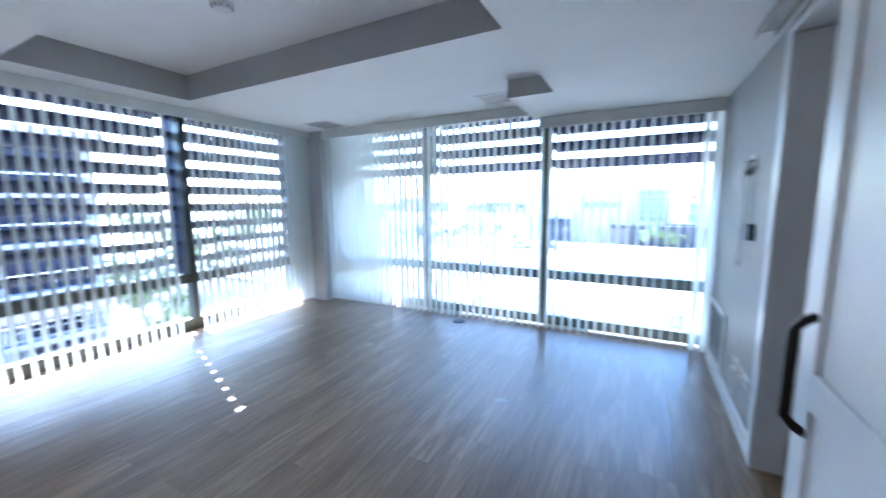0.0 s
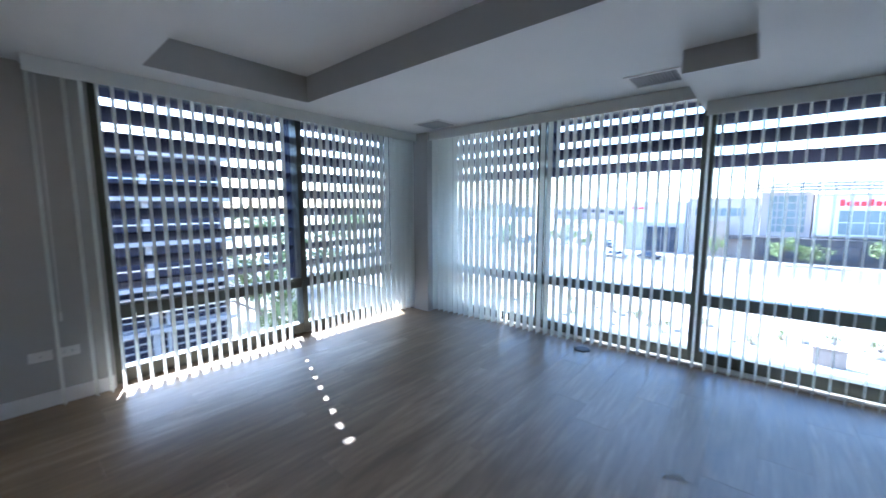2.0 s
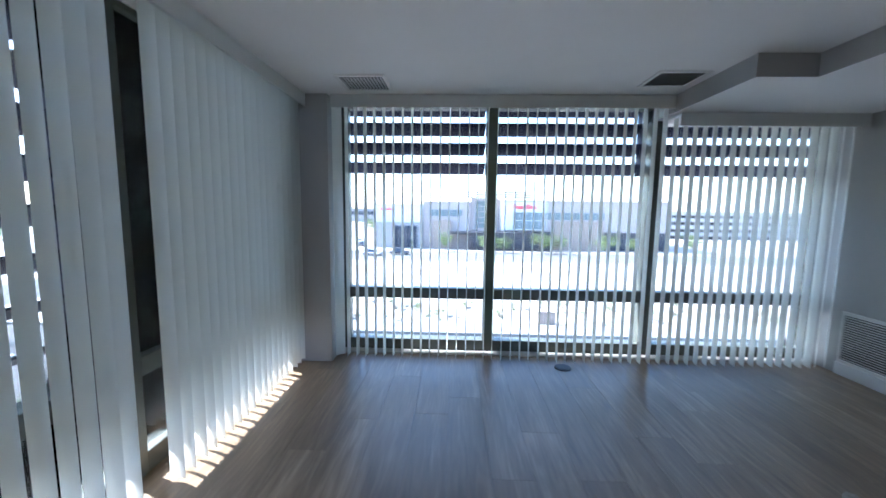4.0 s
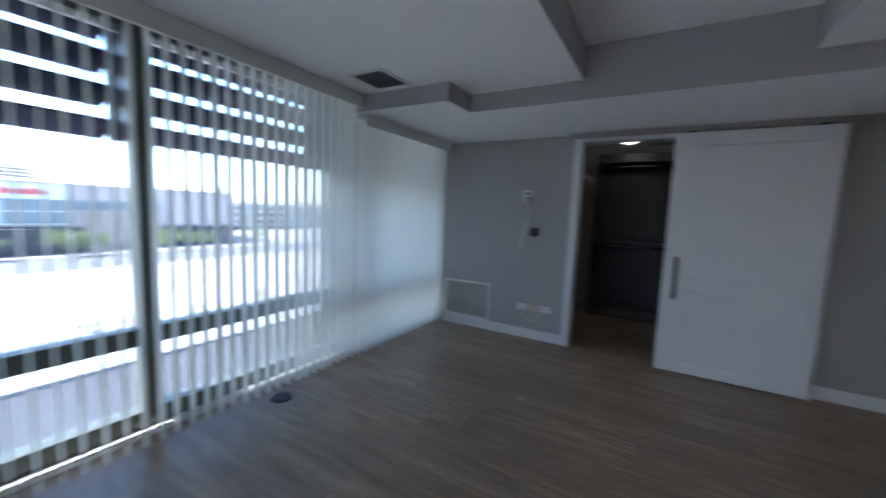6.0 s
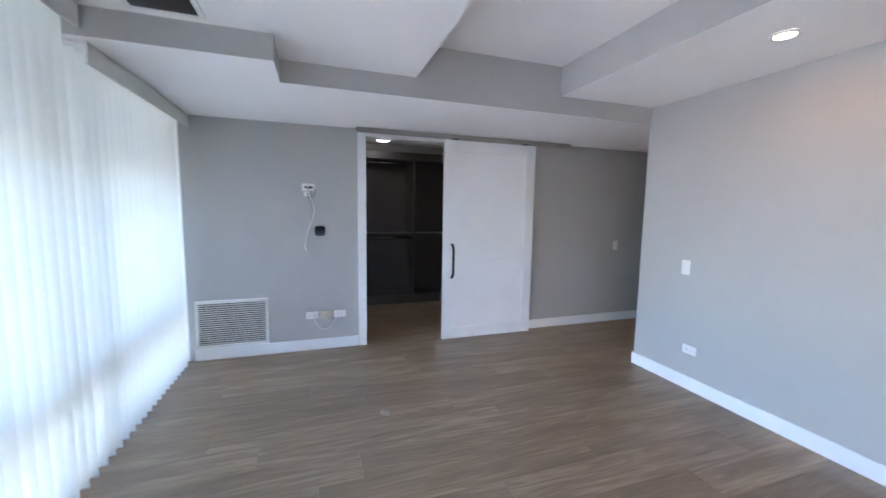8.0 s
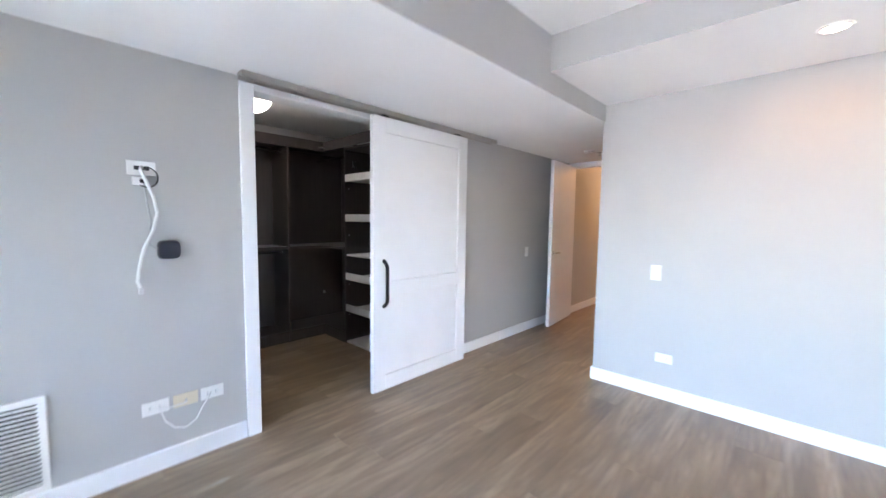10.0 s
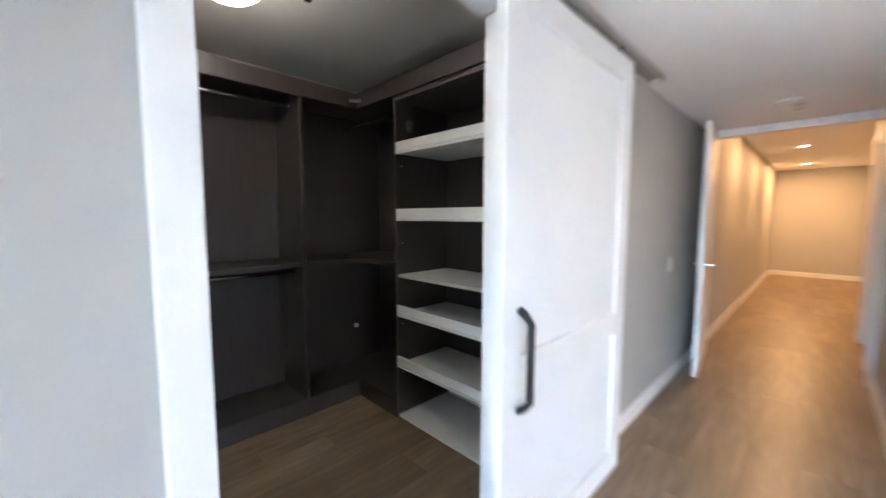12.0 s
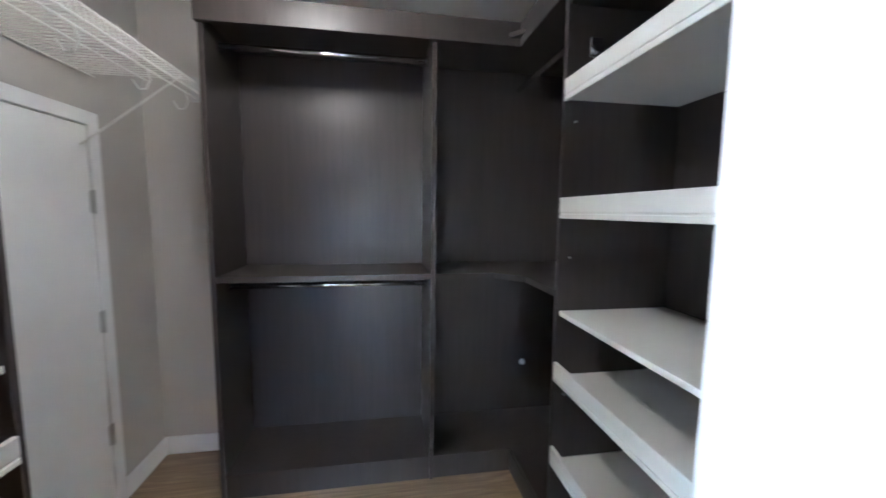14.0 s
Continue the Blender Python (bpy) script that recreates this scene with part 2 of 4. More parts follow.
# windows
def window(name, axis, line, spans, half, label):
    """Floor to ceiling frames along an axis: posts at the ends of the spans, a low transom, two panes a bay."""
    w = thing(name, (line, spans[0][0], 0) if axis == "y" else (spans[0][0], line, 0), label, "window", kind="structure")
    def fr(a0, a1, z0, z1, d0=-0.06, d1=0.05):
        b = B()
        lo, hi = (line + d0, a0, z0), (line + d1, a1, z1)
        if axis == "x":
            lo, hi = (a0, line + d0, z0), (a1, line + d1, z1)
        return box(b, lo, hi, 0.004)
    posts = sorted({a for s in spans for a in s})
    for a in posts:
        part("mullion", fr(a - half, a + half, 0.0, 2.5, -0.08, 0.055), FRAME, w)
    for a, b in spans:
        for z0, z1 in ((0.0, 0.11), (0.51, 0.61), (2.26, 2.4)):
            part("rail", fr(a + half, b - half, z0, z1), FRAME, w)
        for z0, z1 in ((0.11, 0.51), (0.61, 2.26)):
            p = part("pane", fr(a + half, b - half, z0, z1, -0.006, 0.006), GLASS, w, "clear glass pane")
            p.visible_shadow = False
    return w


A_POSTS = (0.66, 2.03, 3.505, 5.02)
window("window_1", "y", GX, list(zip(A_POSTS, A_POSTS[1:])), 0.045, "floor-to-ceiling glazing in dark bronze frames, city view")
B_POSTS = (-0.02, MX, 3.07)
window("window_2", "x", GY, list(zip(B_POSTS, B_POSTS[1:])), 0.03, "floor-to-ceiling glazing in dark bronze frames behind louvers")
wall("slab_edge", [((-0.5, -0.25, -0.3), (GX - 0.08, 5.1, -0.02)), ((GX - 0.08, -0.25, -0.3), (4, GY - 0.08, -0.02))], "concrete slab edge outside the glazing", CONC)

SILL = mat("pale_anodised_sill", (0.6, 0.58, 0.53), 0.4, metal=0.3, var=0.05)
w = thing("window_sill", (GX + 0.1, 2.8, 0), "low pale metal sill along the city window", "sill", kind="structure")
for a, b in zip(A_POSTS, A_POSTS[1:]):
    part("track", box(B(), (GX + 0.056, a + 0.002, -0.004), (GX + 0.15, b - 0.002, 0.014), 0.003), SILL, w)

# sunshade louvers
def louver(parent, axis, at, a0, a1, z, depth=0.18, rise=0.085):
    bm = B()
    n = 6
    prof = []
    for k in range(n + 1):
        u = k / n
        prof.append((u, 0.006 + 0.013 * math.sin(math.pi * u)))
    loop = [(u, t) for u, t in prof] + [(u, -t) for u, t in reversed(prof)]
    rings = []
    for a in (a0, a1):
        ring = []
        for u, t in loop:
            off, zz = -depth * (u - 0.5), z + rise * (0.5 - u) + t
            ring.append(bm.verts.new((at + off, a, zz) if axis == "y" else (a, at + off, zz)))
        rings.append(ring)
    k = len(loop)
    for i in range(k):
        bm.faces.new((rings[0][i], rings[0][(i + 1) % k], rings[1][(i + 1) % k], rings[1][i]))
    bm.faces.new(rings[0][::-1])
    bm.faces.new(rings[1])
    return part("louver_blade", bm, LOUVER, parent)


sh1 = thing("sunshade", (-0.62, 2.8, 1.7), "dark metal sunshade louvers outside the upper glazing", "sunshade")
for z in (1.76, 1.95, 2.14, 2.33):
    for a, b in ((0.3, 1.99), (2.03, 3.485), (3.525, 5.4)):
        louver(sh1, "y", -0.62, a, b, z)
for a in (0.3, 2.01, 3.505, 5.4):
    part("bracket", box(B(), (-0.66, a - 0.012, 1.7), (GX - 0.07, a + 0.012, 2.42)), LOUVER, sh1)
sh2 = thing("sunshade", (1.5, -0.22, 0.6), "dark metal sunshade louvers covering the south glazing", "sunshade")
for k in range(9):
    z = 0.73 + 0.194 * k
    louver(sh2, "x", GY - 0.175, -0.5, MX - 0.045, z, 0.19, 0.086)
    louver(sh2, "x", GY - 0.175, MX + 0.105, 3.5, z, 0.19, 0.086)
    # narrow filler blades, added only to split the sun into separate floor spots
    louver(sh2, "x", GY - 0.175, MX - 0.045, MX + 0.105, z, 0.08, 0.042)
for a in (-0.5, MX, 3.5):
    part("bracket", box(B(), (a - 0.012, GY - 0.28, 0.55), (a + 0.012, GY - 0.082, 2.42)), LOUVER, sh2)

# vertical blinds
def blind(axis, line, a0, a1, ztop, tilt, gaps, label, vz=None):
    w = thing("vertical_blind", (line, (a0 + a1) / 2, 0) if axis == "y" else ((a0 + a1) / 2, line, 0), label, "blind", "vertical blinds at the windows")
    b = B()
    if axis == "y":
        box(b, (line + 0.085, a0, ztop - 0.105), (line + 0.1, a1, ztop - 0.002), 0.003)
        box(b, (line - 0.09, a0, ztop - 0.02), (line + 0.085, a1, ztop - 0.004))
    else:
        box(b, (a0, line + 0.085, ztop - 0.105), (a1, line + 0.1, ztop - 0.002), 0.003)
        box(b, (a0, line - 0.09, ztop - 0.02), (a1, line + 0.085, ztop - 0.004))
    part("valance", b, VALANCE, w, "pale vinyl valance")
    n = int((a1 - a0) / 0.081)
    for i in range(n + 1):
        a = a0 + 0.02 + i * (a1 - a0 - 0.04) / n
        if any(g0 < a < g1 for g0, g1 in gaps):
            continue
        ang = radians(tilt(a) + random.uniform(-3, 3))
        sway = random.uniform(-0.004, 0.004)
        bm = B()
        cols = []
        for k in range(7):
            u = (k / 6 - 0.5) * 0.089
            c = 0.007 * (1 - (2 * k / 6 - 1) ** 2)
            du, dv = u * math.cos(ang) - c * math.sin(ang), u * math.sin(ang) + c * math.cos(ang)
            row = []
            for z in (0.022, ztop - 0.03):
                s = sway if z < 1 else 0
                row.append(bm.verts.new((line + du, a - dv + s, z) if axis == "y" else (a - dv + s, line + du, z)))
            cols.append(row)
        for p, q in zip(cols, cols[1:]):
            bm.faces.new((p[0], q[0], q[1], p[1]))
        v = part("vane", bm, VANE, w)
        smooth(v)
    return w


blind("y", -0.055, 0.66, 3.46, Z1, lambda a: 4 + (45 if a < 0.74 else 0), (), "open off-white vertical blind at the city window")
blind("y", -0.055, 3.51, 4.99, Z0, lambda a: 8 + (38 if a > 4.86 else 0), (), "open off-white vertical blind under the soffit")
blind("x", BY, 0.06, 3.42, Z1, lambda a: -6 + 9 * max(0, a - 1.7) + 110 * max(0, 0.4 - a), ((MX + 0.1, MX + 0.24), (3.27, 3.35)), "open off-white vertical blind at the louvered window")

# baseboards and casings
def trim(name, boxes, label="white painted baseboard"):
    bm = B()
    for lo, hi in boxes:
        box(bm, lo, hi, 0.003)
    return tagged(part(name, bm, WHITE), label, "trim", kind="structure")


trim("baseboard", [((0.0, CY - 0.015, 0), (1.435, CY, 0.105)), ((2.575, CY - 0.015, 0), (13.065, CY, 0.105))])
trim("baseboard", [((LX - 0.015, SY, 0), (LX, RY + 0.015, 0.105)), ((LX, RY, 0), (6.28, RY + 0.015, 0.105)), ((7.32, RY, 0), (7.45, RY + 0.015, 0.105)), ((7.45, RY - 0.35, 0), (13.08, RY - 0.335, 0.105))])
trim("baseboard", [((3.12, SY, 0), (LX - 0.015, SY + 0.015, 0.105))])
trim("baseboard", [((13.065, RY - 0.335, 0), (13.08, CY - 0.015, 0.105))])
trim("trim", [((1.44, CY - 0.02, 0), (1.52, CY + 0.0, 2.125)), ((1.52, CY - 0.02, 2.085), (2.57, CY + 0.0, 2.125)),
              ((1.5, CY, 0), (1.52, CY + 0.125, 2.085)), ((2.49, CY - 0.02, 0), (2.57, CY, 2.085)), ((2.49, CY, 0), (2.51, CY + 0.125, 2.085)), ((1.52, CY, 2.085), (2.49, CY + 0.125, 2.105))], "white painted closet door casing")
# cased opening at the end of the passage
trim("trim", [((5.725, RY, 2.09), (5.86, CY, 2.42)), ((5.715, RY, 2.09), (5.725, CY, 2.149)), ((5.725, RY, 0), (5.86, RY + 0.03, 2.09)), ((5.725, CY - 0.03, 0), (5.86, CY, 2.09))], "white painted entry door casing")

# closet joinery
def cabinet():
    w = thing("closet_cabinet", (1.9, 6.8, 0), "dark woodgrain double-hanging closet cabinet with chrome rods", "cabinet")
    t = 0.02
    for x in (1.44, 2.40):
        part("side_panel", box(B(), (x, 6.54, 0.0), (x + t, 6.95, 2.14), 0.001), CAB, w)
    part("back_panel", box(B(), (1.46, 6.93, 0.12), (2.40, 6.949, 2.19)), CAB, w)
    part("bottom", box(B(), (1.46, 6.545, 0.10), (2.40, 6.93, 0.12)), CAB, w)
    part("top", box(B(), (1.46, 6.54, 2.12), (2.40, 6.93, 2.14)), CAB, w)
    part("kick_board", box(B(), (1.46, 6.55, 0.0), (2.40, 6.566, 0.10)), CAB, w)
    part("middle_shelf", box(B(), (1.46, 6.545, 1.015), (2.40, 6.93, 1.04), 0.001), CAB, w)
    for z in (2.05, 0.975):
        r = part("hanging_rod", cyl(B(), (1.46, 6.67, z), (2.40, 6.67, z), 0.014, 12), CHROME, w, "chrome hanging rod")
        smooth(r)
        for x in (1.462, 2.398):
            s = 1 if x < 2 else -1
            part("rod_socket", cyl(B(), (x, 6.67, z), (x + s * 0.012, 6.67, z), 0.024, 14), CHROME, r)
    return w


cabinet()
w = thing("corner_cabinet", (2.8, 6.54, 0), "dark woodgrain corner closet cabinet with one shelf", "cabinet")
part("back_panel", box(B(), (2.42, 6.93, 0.12), (3.28, 6.949, 2.19)), CAB, w)
part("back_panel", box(B(), (3.281, 6.12, 0.12), (3.299, 6.93, 2.19)), CAB, w)
def corner_plate(z0, z1, cut=0.0):
    bm = B()
    inner = [(2.825 - cut, 6.545), (2.825, 6.545 - cut)] if cut else [(2.825, 6.545)]
    pts = [(2.421, 6.545)] + inner + [(2.825, 6.121), (3.28, 6.121), (3.28, 6.93), (2.421, 6.93)]
    vs = [bm.verts.new((x, y, z0)) for x, y in pts]
    f = bm.faces.new(vs)
    r = bmesh.ops.extrude_face_region(bm, geom=[f])
    bmesh.ops.translate(bm, vec=(0, 0, z1 - z0), verts=[v for v in r["geom"] if isinstance(v, bmesh.types.BMVert)])
    return bm
part("shelf", corner_plate(1.015, 1.04, 0.115), CAB, w)
part("bottom", corner_plate(0.1, 0.12), CAB, w)
part("top", corner_plate(2.12, 2.14, 0.115), CAB, w)
part("kick_board", box(box(B(), (2.42, 6.552, 0), (2.82, 6.568, 0.1)), (2.82, 6.121, 0), (2.836, 6.568, 0.1)), CAB, w)
part("hanging_rod", cyl(B(), (2.95, 6.122, 2.03), (2.95, 6.93, 2.03), 0.014), CHROME, w, "chrome hanging rod")
w = thing("crown_board", (2.0, 6.54, 2.09), "dark woodgrain fascia board over the closet cabinets", "fascia")
part("board", box(B(), (1.435, 6.512, 2.085), (2.82, 6.538, 2.19), 0.002), CAB, w)
part("board", box(B(), (2.798, 5.3, 2.085), (2.82, 6.512, 2.19), 0.002), CAB, w)

w = thing("shelf_tower", (3.05, 5.7, 0), "dark woodgrain shelf tower with white pull-out shelves", "shelf unit")
for y in (5.36, 6.10):
    part("side_panel", box(B(), (2.82, y, 0.0), (3.3, y + 0.02, 2.085), 0.001), CAB, w)
part("back_panel", box(B(), (3.279, 5.38, 0.05), (3.298, 6.10, 2.085)), CAB, w)
part("top", box(B(), (2.825, 5.38, 2.06), (3.279, 6.10, 2.08)), CAB, w)
for z, lip in ((1.735, 1), (1.32, 1), (0.95, 0), (0.70, 1), (0.36, 1), (0.008, 0)):
    s = part("shelf", box(B(), (2.83, 5.382, z), (3.275, 6.098, z + 0.018), 0.001), SHELF, w, "white melamine shelf")
    if lip:
        part("lip", box(box(box(B(), (2.815, 5.382, z - 0.005), (2.83, 6.098, z + 0.012), 0.002), (2.819, 5.382, z + 0.012), (2.83, 6.098, z + 0.016)), (2.815, 5.382, z + 0.016), (2.83, 6.098, z + 0.07), 0.002), SHELF, s)

# sliding door
w = thing("sliding_door", (2.8, 4.9, 0), "white two-panel sliding barn door, half open", "door")
DX0, DX1, DY0, DY1, DZ = 2.30, 3.36, 4.885, 4.925, 2.1
bm = B()
box(bm, (DX0 + 0.001, DY0 + 0.014, 0.013), (DX1 - 0.001, DY1, DZ - 0.001))
part("panel", bm, WHITE, w)
for lo, hi in (((DX0, DY0, 0.012), (DX0 + 0.115, DY0 + 0.0145, DZ)), ((DX1 - 0.115, DY0, 0.012), (DX1, DY0 + 0.0145, DZ)),
               ((DX0 + 0.115, DY0, 0.012), (DX1 - 0.115, DY0 + 0.0145, 0.13)), ((DX0 + 0.115, DY0, 0.755), (DX1 - 0.115, DY0 + 0.0145, 0.865)), ((DX0 + 0.115, DY0, DZ - 0.115), (DX1 - 0.115, DY0 + 0.0145, DZ))):
    part("rail", box(B(), lo, hi, 0.002), WHITE, w)
bm = B()
tube(bm, [(2.395, 4.886, 1.03), (2.395, 4.862, 1.015), (2.395, 4.838, 0.985), (2.395, 4.838, 0.72), (2.395, 4.862, 0.69), (2.395, 4.886, 0.675)], 0.014, 10)
smooth(part("handle", bm, BLACK, w, "black iron pull handle"))
w = thing("sliding_track", (2.6, 4.94, 2.13), "brushed metal sliding door track along the soffit", "track")
part("rail", box(B(), (1.42, 4.876, 2.138), (3.8, 4.94, 2.149), 0.001), ALU, w)
part("channel", box(B(), (1.42, 4.87, 2.112), (3.8, 4.876, 2.149), 0.001), ALU, w)
part("channel", box(B(), (1.42, 4.94, 2.112), (3.8, 4.946, 2.149), 0.001), ALU, w)
for x in (2.42, 3.24):
    part("hanger", box(box(B(), (x - 0.03, 4.895, 2.1), (x + 0.03, 4.915, 2.115)), (x - 0.008, 4.899, 2.115), (x + 0.008, 4.911, 2.137)), BLACK, w)


# ---- fittings ----
LAMP = glow("lamp_diffuser", (1.0, 0.86, 0.68), 1.2)
DOME = glow("dome_diffuser", (1.0, 0.88, 0.72), 0.5)
CABLE = mat("white_cable", (0.72, 0.71, 0.68), 0.5)
BEIGE = mat("ivory_plastic", (0.66, 0.58, 0.42), 0.4)
STEEL = mat("brushed_steel", (0.5, 0.5, 0.5), 0.35, metal=1.0)

VENTGREY = mat("grey_vent_metal", (0.36, 0.36, 0.35), 0.45)

# entry door, standing open against the wall
w = thing("entry_door", (5.76, 4.96, 0), "white flush entry door standing open by the wall", "door")
DM = Matrix.Translation((5.77, 4.965, 0)) @ Matrix.Rotation(radians(186.0), 4, "Z")
leaf = part("leaf", box(B(), (0, 0, 0.01), (0.82, 0.042, 2.10), 0.002, DM), WHITE, w)
for side in (-1, 1):
    y0 = 0.021 + side * 0.021
    bm = B()
    cyl(bm, DM @ Vector((0.76, y0, 0.95)), DM @ Vector((0.76, y0 + side * 0.008, 0.95)), 0.026, 16)
    tube(bm, [DM @ Vector(p) for p in ((0.76, y0, 0.95), (0.76, y0 + side * 0.045, 0.95), (0.75, y0 + side * 0.052, 0.95), (0.65, y0 + side * 0.05, 0.95))], 0.009, 10)
    part("lever", bm, CHROME, leaf, "chrome door lever")
for z in (0.25, 1.05, 1.88):
    part("hinge", cyl(B(), DM @ Vector((-0.006, 0.044, z)), DM @ Vector((-0.006, 0.044, z + 0.09)), 0.007, 8), STEEL, leaf)

# side doorway in the passage
trim("trim", [((6.29, RY, 0), (6.35, RY + 0.018, 2.1)), ((7.25, RY, 0), (7.31, RY + 0.018, 2.1)), ((6.29, RY, 2.1), (7.31, RY + 0.018, 2.16)),
              ((6.35, RY - 0.12, 0), (6.365, RY, 2.085)), ((7.235, RY - 0.12, 0), (7.25, RY, 2.085)), ((6.365, RY - 0.12, 2.085), (7.235, RY, 2.1))], "white painted casing of a passage doorway")
w = thing("passage_door", (6.8, RY - 0.06, 0), "white flush passage door, closed", "door")
part("leaf", box(B(), (6.368, RY - 0.1, 0.008), (7.232, RY - 0.06, 2.08), 0.002), WHITE, w)
# doorway at the far end of the passage
w = thing("end_door", (12.9, RY - 0.32, 0), "white door at the end of the passage", "door")
part("leaf", box(B(), (12.0, RY - 0.3345, 0.008), (12.85, RY - 0.305, 2.05), 0.002), WHITE, w)
part("knob", cyl(B(), (12.1, RY - 0.305, 0.95), (12.1, RY - 0.25, 0.95), 0.022, 12), STEEL, w)


def downlight(x, y, z, watts, label="white recessed ceiling downlight, lit"):
    w = thing("downlight", (x, y, z), label, "ceiling light", "recessed downlights")
    bm = B()
    n = 28
    prof = [(0.044, -0.002), (0.047, -0.007), (0.06, -0.008), (0.065, -0.001)]
    rings = [[bm.verts.new((x + r * math.cos(2 * math.pi * k / n), y + r * math.sin(2 * math.pi * k / n), z + h)) for k in range(n)] for r, h in prof]
    for a, b in zip(rings, rings[1:]):
        for k in range(n):
            bm.faces.new((a[k], a[(k + 1) % n], b[(k + 1) % n], b[k]))
    part("ring", bm, PLASTIC, w)
    part("diffuser", cyl(B(), (x, y, z - 0.004), (x, y, z - 0.001), 0.046, 24), LAMP, w, "glowing warm diffuser")
    l = new("downlight_lamp", bpy.data.lights.new("downlight_lamp", "AREA"))
    l.data.shape, l.data.size, l.data.energy, l.data.color = "DISK", 0.09, watts, (1.0, 0.52, 0.2)
    l.data.spread = radians(180)
    l.matrix_world = look((x, y, z - 0.012), (x, y, 0))
    return w


downlight(3.30, 2.55, Z1, 0.11)
downlight(3.44, 1.67, Z1, 0.11)
for x, e in ((7.4, 0.6), (9.3, 0.6), (11.9, 1.4)):
    downlight(x, 4.45, 2.42, e)


def smoke_alarm(x, y, z, label):
    w = thing("smoke_alarm", (x, y, z), label, "smoke alarm", "smoke alarms")
    bm = B()
    cyl(bm, (x, y, z - 0.012), (x, y, z), 0.066, 28)
    part("base", bm, PLASTIC, w)
    bm = B()
    cyl(bm, (x, y, z - 0.032), (x, y, z - 0.012), 0.045, 28, 0.06)
    part("cover", bm, PLASTIC, w)
    bm = B()
    for k in range(10):
        a = 2 * math.pi * k / 10
        box(bm, (-0.008, 0.053, -0.003), (0.008, 0.0585, 0.003), 0, Matrix.Translation((x, y, z - 0.02)) @ Matrix.Rotation(a, 4, "Z"))
    part("grille", bm, VENTGREY, w)


smoke_alarm(4.95, 4.4, Z0, "round white smoke alarm on the passage ceiling")
smoke_alarm(2.315, 2.207, Z2, "round white smoke alarm in the ceiling tray")


def sprinkler(x, y, z):
    w = thing("sprinkler", (x, y, z), "small chrome fire sprinkler head", "sprinkler", "ceiling sprinklers")
    part("escutcheon", cyl(B(), (x, y, z - 0.006), (x, y, z), 0.034, 20), CHROME, w)
    part("stem", cyl(B(), (x, y, z - 0.035), (x, y, z - 0.006), 0.008, 10), CHROME, w)
    part("deflector", cyl(B(), (x, y, z - 0.04), (x, y, z - 0.036), 0.018, 14), CHROME, w)


sprinkler(2.17, 5.9, 2.36)
sprinkler(5.12, 4.35, Z0)
sprinkler(3.42, 2.2, Z1)

# closet dome lamp
w = thing("dome_light", (1.85, 5.93, 2.36), "round frosted closet ceiling light, lit", "ceiling light")
part("base", cyl(B(), (1.85, 5.93, 2.325), (1.85, 5.93, 2.36), 0.155, 36), PLASTIC, w)
bm = B()
bmesh.ops.create_uvsphere(bm, u_segments=32, v_segments=16, radius=0.148, matrix=Matrix.Translation((1.85, 5.93, 2.327)) @ Matrix.Diagonal((1, 1, 0.8, 1)))
smooth(part("globe", bm, DOME, w, "glowing frosted glass globe"))
l = new("dome_lamp", bpy.data.lights.new("dome_lamp", "AREA"))
l.data.shape, l.data.size, l.data.energy, l.data.color = "DISK", 0.16, 0.024, (1.0, 0.84, 0.66)
l.matrix_world = look((1.85, 5.93, 2.2), (1.85, 5.93, 0))


# ceiling registers
def register(x0, x1, y0, y1, z, label):
    w = thing("ceiling_vent", ((x0 + x1) / 2, (y0 + y1) / 2, z), label, "vent", "ceiling vents")
    bm = B()
    t = 0.028
    for lo, hi in (((x0, y0, z - 0.008), (x1, y0 + t, z)), ((x0, y1 - t, z - 0.008), (x1, y1, z)), ((x0, y0 + t, z - 0.008), (x0 + t, y1 - t, z)), ((x1 - t, y0 + t, z - 0.008), (x1, y1 - t, z))):
        box(bm, lo, hi, 0.002)
    part("frame", bm, PLASTIC, w)
    part("backing", box(B(), (x0 + t, y0 + t, z - 0.003), (x1 - t, y1 - t, z - 0.001)), GREYDARK, w)
    n = 13
    for k in range(n):
        y = y0 + t + (k + 0.5) * (y1 - y0 - 2 * t) / n
        m = Matrix.Translation(((x0 + x1) / 2, y, z - 0.008)) @ Matrix.Rotation(radians(35), 4, "X")
        part("slat", box(B(), (-(x1 - x0) / 2 + t, -0.0065, -0.0008), ((x1 - x0) / 2 - t, 0.0065, 0.0008), 0, m), VENTGREY, w)


register(0.15, 0.49, 0.83, 1.2, Z1, "square louvred ceiling vent beside the column")
register(0.25, 0.57, 3.05, 3.40, Z1, "square louvred ceiling vent beside the soffit")

# return grille
w = thing("return_grille", (0.3, CY, 0.32), "white louvred return air grille above the baseboard", "vent")
bm = B()
for lo, hi in (((0.012, CY - 0.014, 0.107), (0.61, CY, 0.135)), ((0.012, CY - 0.014, 0.515), (0.61, CY, 0.545)), ((0.012, CY - 0.014, 0.135), (0.04, CY, 0.515)), ((0.582, CY - 0.014, 0.135), (0.61, CY, 0.515))):
    box(bm, lo, hi, 0.002)
part("frame", bm, PLASTIC, w)
part("backing", box(B(), (0.04, CY - 0.004, 0.135), (0.582, CY - 0.001, 0.515)), GREYDARK, w)
for k in range(19):
    m = Matrix.Translation((0.311, CY - 0.0095, 0.147 + k * 0.0197)) @ Matrix.Rotation(radians(-55), 4, "X")
    part("slat", box(B(), (-0.271, -0.0075, -0.001), (0.271, 0.0075, 0.001), 0, m), PLASTIC, w)


